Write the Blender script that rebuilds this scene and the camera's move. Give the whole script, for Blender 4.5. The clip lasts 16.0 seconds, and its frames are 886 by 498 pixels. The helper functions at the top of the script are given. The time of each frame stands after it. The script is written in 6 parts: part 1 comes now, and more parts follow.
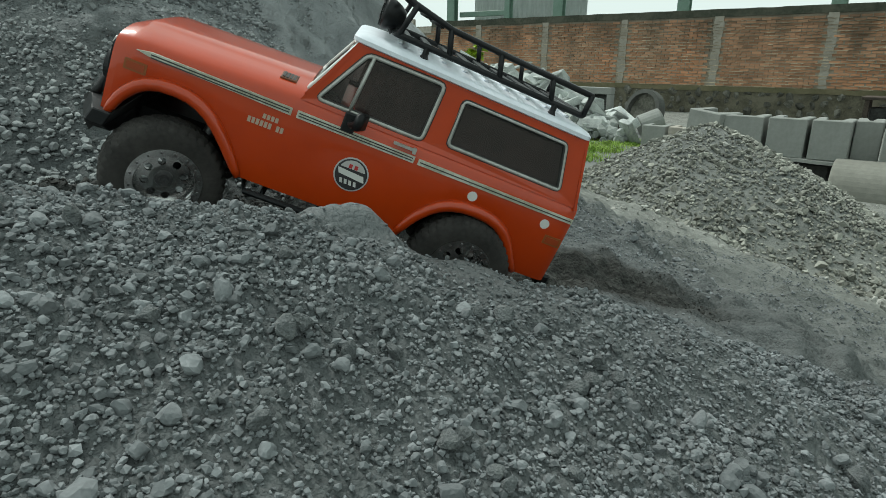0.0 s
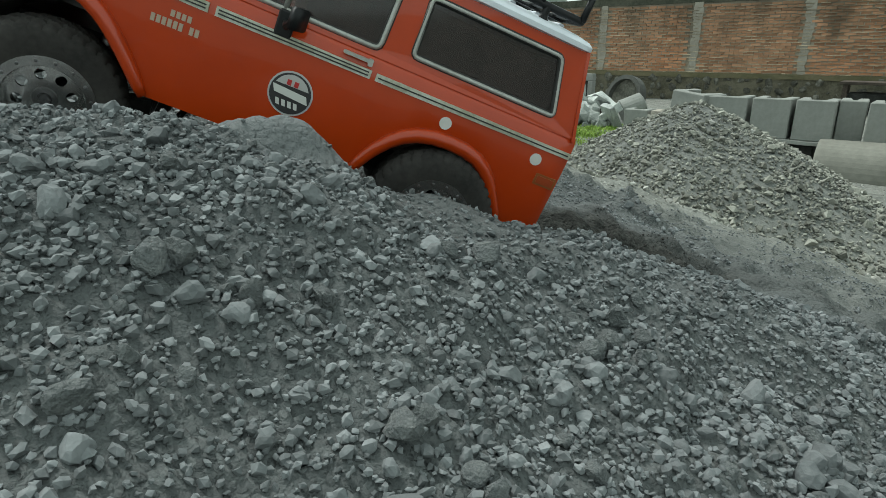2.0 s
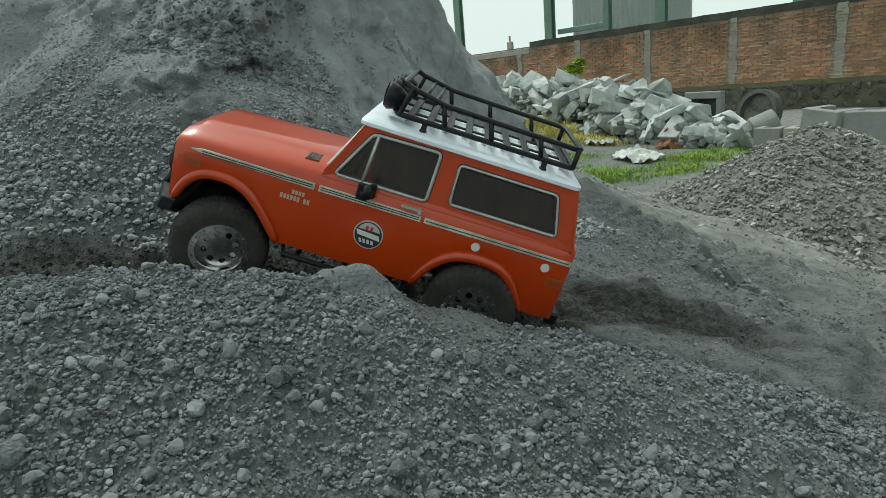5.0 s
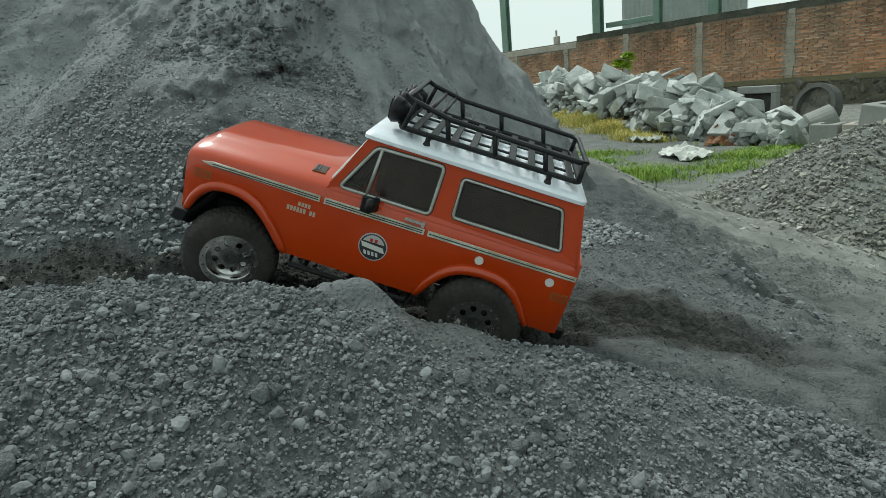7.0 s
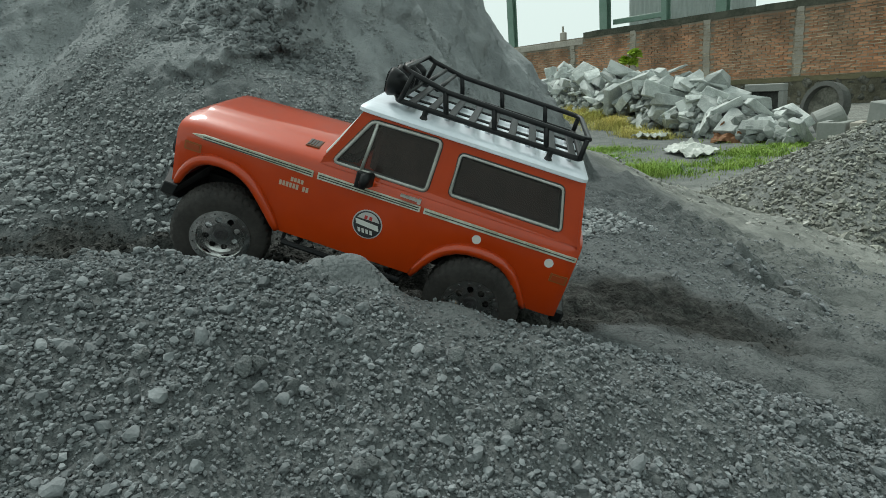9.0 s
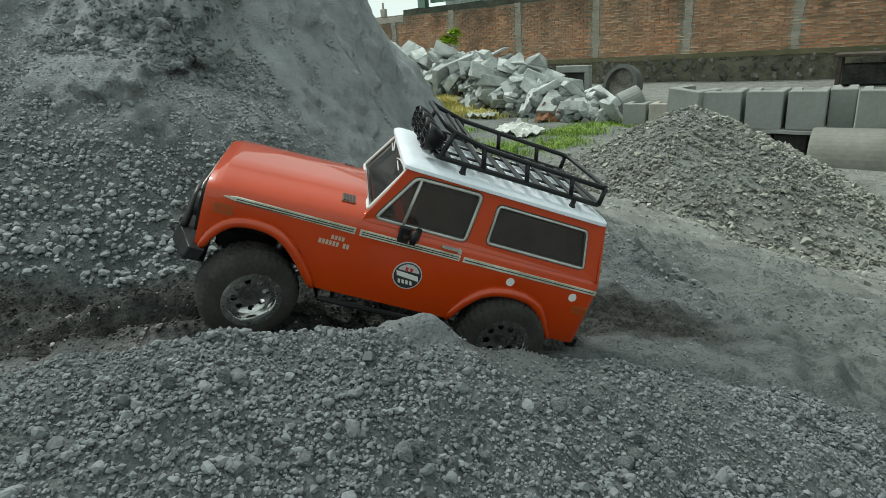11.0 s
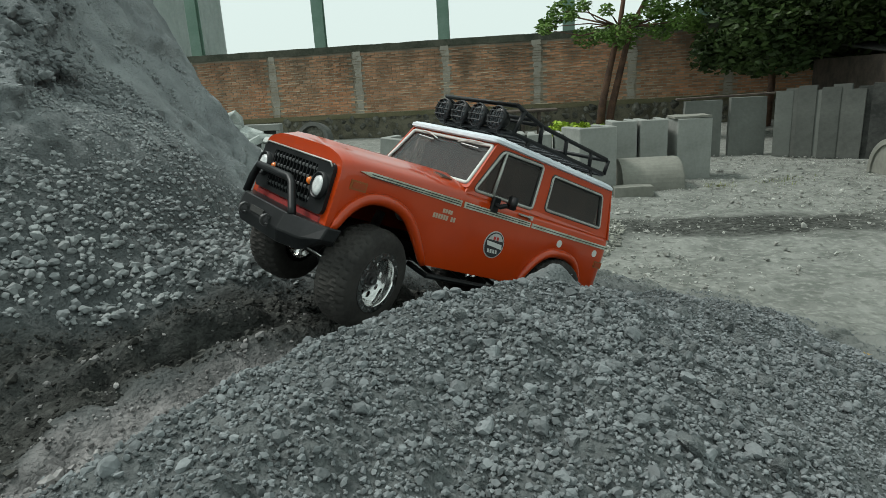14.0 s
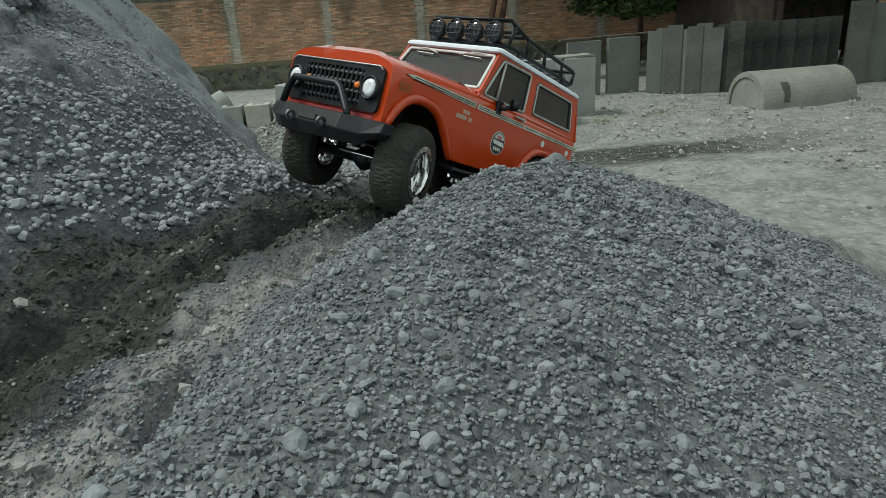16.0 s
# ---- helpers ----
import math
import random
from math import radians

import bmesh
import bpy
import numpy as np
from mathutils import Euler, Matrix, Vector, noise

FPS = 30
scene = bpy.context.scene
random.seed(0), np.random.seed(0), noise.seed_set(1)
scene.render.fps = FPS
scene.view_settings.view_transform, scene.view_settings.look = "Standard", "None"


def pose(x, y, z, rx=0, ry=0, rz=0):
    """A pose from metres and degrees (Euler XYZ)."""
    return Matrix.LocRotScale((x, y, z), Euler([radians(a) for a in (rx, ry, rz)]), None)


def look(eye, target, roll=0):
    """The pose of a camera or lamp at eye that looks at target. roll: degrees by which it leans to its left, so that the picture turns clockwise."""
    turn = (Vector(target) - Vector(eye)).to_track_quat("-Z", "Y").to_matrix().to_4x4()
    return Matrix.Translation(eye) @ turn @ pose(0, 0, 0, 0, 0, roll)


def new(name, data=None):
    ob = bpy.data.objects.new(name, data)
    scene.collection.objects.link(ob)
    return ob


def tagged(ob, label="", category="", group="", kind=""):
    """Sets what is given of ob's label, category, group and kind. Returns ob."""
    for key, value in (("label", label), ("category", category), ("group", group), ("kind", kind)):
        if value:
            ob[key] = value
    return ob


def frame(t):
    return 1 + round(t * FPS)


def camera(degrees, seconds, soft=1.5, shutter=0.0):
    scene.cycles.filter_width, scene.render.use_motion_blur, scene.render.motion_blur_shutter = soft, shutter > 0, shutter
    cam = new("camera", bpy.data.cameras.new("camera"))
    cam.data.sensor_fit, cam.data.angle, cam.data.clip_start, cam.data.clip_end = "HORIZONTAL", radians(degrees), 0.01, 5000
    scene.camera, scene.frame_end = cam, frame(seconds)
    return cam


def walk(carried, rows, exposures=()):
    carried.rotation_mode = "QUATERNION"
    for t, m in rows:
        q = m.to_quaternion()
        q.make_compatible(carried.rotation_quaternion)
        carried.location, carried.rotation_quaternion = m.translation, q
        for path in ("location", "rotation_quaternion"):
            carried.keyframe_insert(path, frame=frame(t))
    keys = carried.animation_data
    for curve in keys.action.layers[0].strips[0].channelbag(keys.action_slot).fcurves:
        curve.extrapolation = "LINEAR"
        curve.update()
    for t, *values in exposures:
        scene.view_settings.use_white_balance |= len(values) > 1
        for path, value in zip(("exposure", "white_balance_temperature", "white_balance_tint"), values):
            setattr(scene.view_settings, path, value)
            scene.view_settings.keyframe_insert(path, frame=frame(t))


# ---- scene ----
cam = camera(72.1, 16.0, soft=0.6)
PATH = [
    (0, (0.412, -0.031, 0.941), (-0.786, 1.46, 0.358), 0.6),
    (0.5, (0.391, -0.048, 0.923), (-0.797, 1.437, 0.305), 0.5),
    (1, (0.365, -0.02, 0.889), (-0.8, 1.469, 0.238), 1.6),
    (1.5, (0.348, 0.012, 0.859), (-0.823, 1.504, 0.223), 0.0),
    (2, (0.351, 0.067, 0.86), (-0.797, 1.587, 0.25), 0.4),
    (2.5, (0.369, 0.095, 0.847), (-0.767, 1.629, 0.249), 0.2),
    (3, (0.353, 0.087, 0.859), (-0.821, 1.601, 0.288), -1.8),
    (3.5, (0.388, 0.048, 0.909), (-0.869, 1.509, 0.373), -3.4),
    (4, (0.45, 0.007, 0.948), (-0.871, 1.404, 0.398), -2.6),
    (4.5, (0.523, -0.002, 0.994), (-0.874, 1.323, 0.452), -2.8),
    (4.7, (0.537, -0.003, 0.992), (-0.914, 1.276, 0.482), -4.5),
    (6.8, (0.577, 0.043, 1.004), (-0.97, 1.198, 0.482), -5.1),
    (7, (0.579, 0.043, 1.008), (-0.984, 1.182, 0.502), -5.5),
    (7.5, (0.598, 0.03, 1.021), (-0.98, 1.15, 0.516), -4.9),
    (8, (0.61, 0.026, 1.019), (-0.969, 1.138, 0.499), -4.4),
    (8.5, (0.598, 0.04, 1.001), (-0.978, 1.153, 0.474), -4.9),
    (9, (0.57, 0.058, 0.981), (-0.999, 1.185, 0.464), -4.9),
    (9.2, (0.547, 0.061, 0.987), (-1.025, 1.189, 0.481), -4.7),
    (11.3, (0.372, -0.181, 1.105), (-0.634, 1.429, 0.478), -3.7),
    (11.5, (0.345, -0.225, 1.108), (-0.534, 1.471, 0.515), -3.4),
    (12, (0.247, -0.346, 1.081), (-0.273, 1.494, 0.495), -3.9),
    (12.5, (0.116, -0.359, 1.066), (-0.27, 1.518, 0.494), -5.8),
    (13, (0.073, -0.326, 0.999), (-0.229, 1.579, 0.47), -4.7),
    (13.5, (0.005, -0.355, 1.012), (-0.274, 1.556, 0.493), -4.1),
    (14, (-0.028, -0.381, 1.033), (-0.281, 1.536, 0.522), -3.3),
    (14.5, (-0.056, -0.392, 1.027), (-0.258, 1.518, 0.47), -1.8),
    (15, (-0.119, -0.44, 1.031), (-0.175, 1.463, 0.419), -1.5),
    (15.5, (-0.18, -0.485, 1.006), (-0.118, 1.403, 0.349), -3.7),
    (16, (-0.208, -0.532, 1.003), (-0.112, 1.345, 0.319), -4.2),
]
walk(cam, [(t, look(eye, target, roll)) for t, eye, target, roll in PATH],
     [(0.0, 0.44, 6400, 6), (1.0, 0.47, 6400, 6), (2.2, 0.56, 6400, 6), (3.2, 0.52, 6400, 6), (4.5, 0.40, 6400, 6), (8.5, 0.40, 6370, 6), (11.5, 0.52, 6440, 7), (12.5, 0.44, 6440, 7), (14.5, 0.38, 6400, 7), (15.5, 0.47, 6380, 9), (16.0, 0.45, 6380, 9)])

# ---------------------------------------------------------------- light
SUN_TURN, SUN_HIGH = 282, 57
world = bpy.data.worlds.new("world")
scene.world = world
world.use_nodes = True
wn, wl = world.node_tree.nodes, world.node_tree.links
sky = wn.new("ShaderNodeTexSky")
sky.sky_type = "NISHITA"
sky.sun_disc = False
sky.sun_elevation, sky.sun_rotation = radians(SUN_HIGH), radians(SUN_TURN)
sky.air_density, sky.dust_density, sky.ozone_density = 1.0, 6.0, 1.0
cloud = wn.new("ShaderNodeMix")
cloud.data_type = "RGBA"
cloud.inputs["Factor"].default_value = 0.93
cloud.inputs["B"].default_value = (8.3, 9.5, 9.1, 1)      # an even overcast
wl.new(sky.outputs["Color"], cloud.inputs["A"])
wl.new(cloud.outputs["Result"], wn["Background"].inputs["Color"])
wn["Background"].inputs["Strength"].default_value = 0.074
sun = new("sun", bpy.data.lights.new("sun", "SUN"))
sun.data.energy, sun.data.angle, sun.data.color = 1.75, radians(13), (1.0, 0.99, 0.95)
sun.matrix_world = look((0, 0, 0), (-math.sin(radians(SUN_TURN)) * math.cos(radians(SUN_HIGH)), -math.cos(radians(SUN_TURN)) * math.cos(radians(SUN_HIGH)), -math.sin(radians(SUN_HIGH))))


# ---------------------------------------------------------------- small helpers
def grid_mesh(name, v, f, smooth=True):
    """A mesh from arrays of places and of quads or triangles."""
    me = bpy.data.meshes.new(name)
    k = f.shape[1]
    me.vertices.add(len(v))
    me.vertices.foreach_set("co", np.ascontiguousarray(v, dtype=np.float32).ravel())
    me.loops.add(f.size)
    me.loops.foreach_set("vertex_index", np.ascontiguousarray(f, dtype=np.int32).ravel())
    me.polygons.add(len(f))
    me.polygons.foreach_set("loop_start", np.arange(0, f.size, k, dtype=np.int32))
    me.polygons.foreach_set("use_smooth", np.full(len(f), smooth, dtype=bool))
    me.update(calc_edges=True)
    me.validate()
    return me


def part(name, bm, material, parent=None, label="", smooth=False):
    """Links a bmesh or a mesh as one object under a thing or a part."""
    if isinstance(bm, bmesh.types.BMesh):
        me = bpy.data.meshes.new(name)
        bmesh.ops.recalc_face_normals(bm, faces=bm.faces)
        bm.to_mesh(me)
        bm.free()
        if smooth:
            me.shade_smooth()
    else:
        me = bm
    me.materials.clear()
    me.materials.append(material)
    ob = new(name, me)
    if parent is not None:
        ob.parent = parent
    return tagged(ob, label)


def thing(name, m, label, category, group="", kind=""):
    ob = new(name)
    ob.empty_display_size = 0.05
    ob.matrix_world = m
    return tagged(ob, label, category, group, kind)


def box(x0, x1, y0, y1, z0, z1, bevel=0.0, segments=1):
    bm = bmesh.new()
    bmesh.ops.create_cube(bm, size=1)
    for v in bm.verts:
        v.co = ((x0 + x1) / 2 + v.co.x * (x1 - x0), (y0 + y1) / 2 + v.co.y * (y1 - y0), (z0 + z1) / 2 + v.co.z * (z1 - z0))
    if bevel:
        bmesh.ops.bevel(bm, geom=bm.edges[:], offset=bevel, segments=segments, affect="EDGES", clamp_overlap=True)
    return bm


def tube(points, radius, sides=8, closed=False, cap=True):
    """A round bar along points; radius one number or one for each point."""
    bm = bmesh.new()
    pts = [Vector(p) for p in points]
    n = len(pts)
    radii = [radius] * n if isinstance(radius, (int, float)) else list(radius)
    rings = []
    side = None
    for i, p in enumerate(pts):
        a = pts[(i - 1) % n] if (closed or i > 0) else p
        b = pts[(i + 1) % n] if (closed or i < n - 1) else p
        way = (b - a).normalized()
        if side is None:
            side = way.cross(Vector((0.3, 0.2, 1))).normalized()
        side = (side - way * side.dot(way)).normalized()
        other = way.cross(side)
        rings.append([bm.verts.new(p + radii[i] * (math.cos(2 * math.pi * k / sides) * side + math.sin(2 * math.pi * k / sides) * other)) for k in range(sides)])
    for i in range(n if closed else n - 1):
        r, q = rings[i], rings[(i + 1) % n]
        for k in range(sides):
            bm.faces.new((r[k], r[(k + 1) % sides], q[(k + 1) % sides], q[k]))
    if cap and not closed:
        bm.faces.new(rings[0])
        bm.faces.new(rings[-1][::-1])
    return bm


def lathe(profile, sides=24, axis="y"):
    """Turns a profile of (radius, along) round an axis; the profile's ends are left open unless the radius is 0."""
    bm = bmesh.new()
    rings = []
    for r, a in profile:
        ring = []
        for k in range(sides):
            c, s_ = math.cos(2 * math.pi * k / sides) * r, math.sin(2 * math.pi * k / sides) * r
            ring.append(bm.verts.new({"y": (c, a, s_), "x": (a, c, s_), "z": (c, s_, a)}[axis]))
        rings.append(ring)
    for r, q in zip(rings, rings[1:]):
        for k in range(sides):
            bm.faces.new((r[k], r[(k + 1) % sides], q[(k + 1) % sides], q[k]))
    bmesh.ops.remove_doubles(bm, verts=bm.verts, dist=1e-6)
    return bm


def joined(*some):
    bm = bmesh.new()
    for one in some:
        me = bpy.data.meshes.new("joining")
        one.to_mesh(me)
        one.free()
        bm.from_mesh(me)
        bpy.data.meshes.remove(me)
    return bm


def moved(bm, m):
    bmesh.ops.transform(bm, matrix=m, verts=bm.verts)
    return bm


def hashed(i, j, k):
    h = (i * 374761393 + j * 668265263 + k * 2147483647 + 1013904223) & 0xFFFFFFFF
    h = ((h ^ (h >> 13)) * 1274126177) & 0xFFFFFFFF
    return ((h ^ (h >> 16)) & 0xFFFF) / 65535.0


def vnoise(x, y, seed=0):
    """Smooth value noise, -1 to 1, over arrays."""
    xi, yi = np.floor(x).astype(np.int64), np.floor(y).astype(np.int64)
    u, v = x - xi, y - yi
    u, v = u * u * (3 - 2 * u), v * v * (3 - 2 * v)
    a, b = hashed(xi, yi, seed), hashed(xi + 1, yi, seed)
    c, d = hashed(xi, yi + 1, seed), hashed(xi + 1, yi + 1, seed)
    return 2 * ((a * (1 - u) + b * u) * (1 - v) + (c * (1 - u) + d * u) * v) - 1


def fbm(x, y, octaves, seed=0, gain=0.5):
    out, amp = 0.0, 1.0
    for o in range(octaves):
        out = out + amp * vnoise(x * 2**o + 17.3 * o, y * 2**o - 9.1 * o, seed + o)
        amp *= gain
    return out


def crumbs(x, y, cell, seed=0):
    """Rounded lumps set at random, one to a cell, with clefts between them."""
    x, y = np.asarray(x) / cell, np.asarray(y) / cell
    xi, yi = np.floor(x).astype(np.int64), np.floor(y).astype(np.int64)
    out = 0.0
    for i in (-1, 0, 1):
        for j in (-1, 0, 1):
            u, v = xi + i, yi + j
            rad = 0.34 + 0.34 * hashed(u, v, seed + 2)
            far = np.hypot(u + hashed(u, v, seed) - x, v + hashed(u, v, seed + 1) - y)
            out = np.maximum(out, rad * np.sqrt(np.maximum(0, 1 - (far / rad) ** 2)))
    return out * cell


# ---------------------------------------------------------------- materials
def material(name, colour, rough=0.8, metal=0.0, second=None, scale=8.0, amount=0.5, bump=0.0, bump_scale=60.0, bump_far=0.002, spec=0.5, random=0.0, island=0.0, detail=6.0, coat=0.0):
    """Two noises, coarse and fine, mix two colours and drive the relief."""
    m = bpy.data.materials.new(name)
    m.use_nodes = True
    nt, ln = m.node_tree.nodes, m.node_tree.links
    b = nt["Principled BSDF"]
    b.inputs["Roughness"].default_value, b.inputs["Metallic"].default_value = rough, metal
    b.inputs["Specular IOR Level"].default_value = spec
    b.inputs["Coat Weight"].default_value = coat
    b.inputs["Coat Roughness"].default_value = 0.08
    geo = nt.new("ShaderNodeTexCoord")
    out = None
    if second is not None:
        n1, n2 = nt.new("ShaderNodeTexNoise"), nt.new("ShaderNodeTexNoise")
        n1.inputs["Scale"].default_value, n2.inputs["Scale"].default_value = scale, scale * 9
        n1.inputs["Detail"].default_value, n2.inputs["Detail"].default_value = detail, 4
        for n in (n1, n2):
            ln.new(geo.outputs["Object"], n.inputs["Vector"])
        add = nt.new("ShaderNodeMath")
        add.operation = "MULTIPLY_ADD"
        ln.new(n2.outputs["Fac"], add.inputs[0])
        add.inputs[1].default_value = 0.5
        ln.new(n1.outputs["Fac"], add.inputs[2])
        ramp = nt.new("ShaderNodeMapRange")
        ramp.inputs["From Min"].default_value, ramp.inputs["From Max"].default_value = 0.75 - 0.28 * amount, 0.75 + 0.28 * amount
        ln.new(add.outputs[0], ramp.inputs["Value"])
        mix = nt.new("ShaderNodeMix")
        mix.data_type = "RGBA"
        mix.inputs["A"].default_value, mix.inputs["B"].default_value = (*colour, 1), (*second, 1)
        ln.new(ramp.outputs["Result"], mix.inputs["Factor"])
        out = mix.outputs["Result"]
    if random or island:
        if random:
            info = nt.new("ShaderNodeObjectInfo").outputs["Random"]
        else:
            info = nt.new("ShaderNodeNewGeometry").outputs["Random Per Island"]
        span = nt.new("ShaderNodeMapRange")
        span.inputs["To Min"].default_value, span.inputs["To Max"].default_value = 1 - (random or island), 1 + (random or island)
        ln.new(info, span.inputs["Value"])
        hue = nt.new("ShaderNodeHueSaturation")
        ln.new(span.outputs["Result"], hue.inputs["Value"])
        if out is None:
            hue.inputs["Color"].default_value = (*colour, 1)
        else:
            ln.new(out, hue.inputs["Color"])
        out = hue.outputs["Color"]
    if out is None:
        b.inputs["Base Color"].default_value = (*colour, 1)
    else:
        ln.new(out, b.inputs["Base Color"])
    if bump:
        n3, bp = nt.new("ShaderNodeTexNoise"), nt.new("ShaderNodeBump")
        n3.inputs["Scale"].default_value, n3.inputs["Detail"].default_value = bump_scale, 6
        ln.new(geo.outputs["Object"], n3.inputs["Vector"])
        bp.inputs["Strength"].default_value, bp.inputs["Distance"].default_value = bump, bump_far
        ln.new(n3.outputs["Fac"], bp.inputs["Height"])
        ln.new(bp.outputs["Normal"], b.inputs["Normal"])
    return m


M_pebble = material("pebble", (0.142, 0.155, 0.158), 0.9, second=(0.200, 0.215, 0.219), scale=30, bump=0.6, bump_scale=260, bump_far=0.002, spec=0.2, island=0.32)
M_concrete = material("concrete", (0.195, 0.204, 0.188), 0.85, second=(0.315, 0.325, 0.302), scale=4, amount=1.2, bump=0.4, bump_scale=40, bump_far=0.004, spec=0.3)
# old mossy concrete, darkened further: surrounding shade is put into its colour
M_old_shaded_concrete = material("old_shaded_concrete", (0.022, 0.0235, 0.0215), 0.9, second=(0.06, 0.062, 0.057), scale=2.5, bump=0.5, bump_scale=30, bump_far=0.006, spec=0.3)
M_rubble = material("rubble_concrete", (0.34, 0.365, 0.35), 0.9, second=(0.52, 0.55, 0.525), scale=3, bump=0.6, bump_scale=30, bump_far=0.01, spec=0.2, random=0.22)
M_brick = material("brick", (0.52, 0.25, 0.135), 0.9, second=(0.38, 0.235, 0.15), scale=0.9, amount=0.8, bump=0.5, bump_scale=30, bump_far=0.004, spec=0.2, island=0.3)
M_mortar = material("mortar", (0.42, 0.37, 0.29), 0.95, second=(0.24, 0.21, 0.165), scale=1.2, amount=1.2, bump=0.5, bump_scale=40, bump_far=0.006, spec=0.2)
M_pier = material("pier_concrete", (0.42, 0.40, 0.345), 0.9, second=(0.25, 0.225, 0.185), scale=2, amount=1.0, bump=0.5, bump_scale=20, bump_far=0.01, spec=0.2)
M_coping = material("mossy_coping", (0.050, 0.056, 0.042), 0.95, second=(0.10, 0.10, 0.078), scale=2, bump=0.6, bump_scale=25, bump_far=0.01, spec=0.2)
M_steel = material("green_steel", (0.13, 0.22, 0.17), 0.5, second=(0.18, 0.27, 0.22), scale=2, spec=0.4)
M_sheet = material("grey_sheet", (0.30, 0.34, 0.32), 0.5, second=(0.36, 0.40, 0.38), scale=1, spec=0.4)

# ---------------------------------------------------------------- the ground
# s runs forward along the car's rut, d from the rut towards the near ridge
ORIGIN, AHEAD, ASIDE = np.array((-0.064, 0.405)), np.array((-0.686, -0.728)), np.array((0.728, -0.686))
YARD = -0.08


def to_track(x, y):
    return (x - ORIGIN[0]) * AHEAD[0] + (y - ORIGIN[1]) * AHEAD[1], (x - ORIGIN[0]) * ASIDE[0] + (y - ORIGIN[1]) * ASIDE[1]


def step(a, b, x):
    t = np.clip((x - a) / (b - a), 0, 1)
    return t * t * (3 - 2 * t)


def softmax(a, b, k):
    h = np.clip(0.5 + 0.5 * (a - b) / k, 0, 1)
    return b + (a - b) * h + k * h * (1 - h)


RUT_S = (-2, -0.75, -0.54, -0.3, -0.2, -0.05, 0.2, 0.3, 0.39, 0.51, 0.6, 0.7, 0.9, 1.3)
RUT_EDGE = (-0.17, -0.17, -0.16, -0.135, -0.06, 0.03, 0.0, -0.05, -0.058, -0.045, 0.01, 0.06, 0.17, 0.40)


HOLE = (-0.73, -0.63)


def rut_part(s, d):
    """1 in the churned, damp soil of the rut, 0 outside it."""
    edge = np.interp(s, RUT_S, RUT_EDGE)
    far = np.interp(s, (-2, -0.35, 0.2, 0.4, 0.5, 0.6, 0.9, 1.3), (-0.26, -0.315, -0.28, -0.240, -0.217, -0.198, -0.14, -0.03))
    wob = 0.018 * vnoise(s * 14, d * 14, 40)
    return step(-0.02, 0.03, edge + wob - d) * step(-0.03, 0.03, d - far - wob) * step(-0.80, -0.45, s + 0.10 * vnoise(s * 9, d * 9, 41)) * step(3.4, 2.0, s)


def bank_part(s, d):
    """1 on the low dry bank between the two wheel tracks."""
    c = np.interp(s, (0.2, 0.5, 0.7, 1.0, 1.3), (-0.15, -0.155, -0.115, -0.05, 0.03)) + 0.012 * vnoise(s * 7, d * 3, 44)
    return np.exp(-(((d - c) / 0.030) ** 4)) * step(0.15, 0.35, s)


def clay_part(s, d):
    """1 in the strip of pale dry clay between rut and ridge."""
    edge = np.interp(s, RUT_S, RUT_EDGE)
    wide = np.interp(s, (0.2, 0.36, 0.53, 0.61, 1.3), (0.03, 0.075, 0.125, 0.115, 0.13))
    wob = 0.02 * vnoise(s * 11, d * 11, 43) + 0.008 * vnoise(s * 31, d * 31, 45)
    return step(-0.02, 0.02, d - edge + wob) * step(-0.02, 0.03, edge + wide + wob - d) * step(0.18, 0.30, s) * step(3.4, 2.0, s)


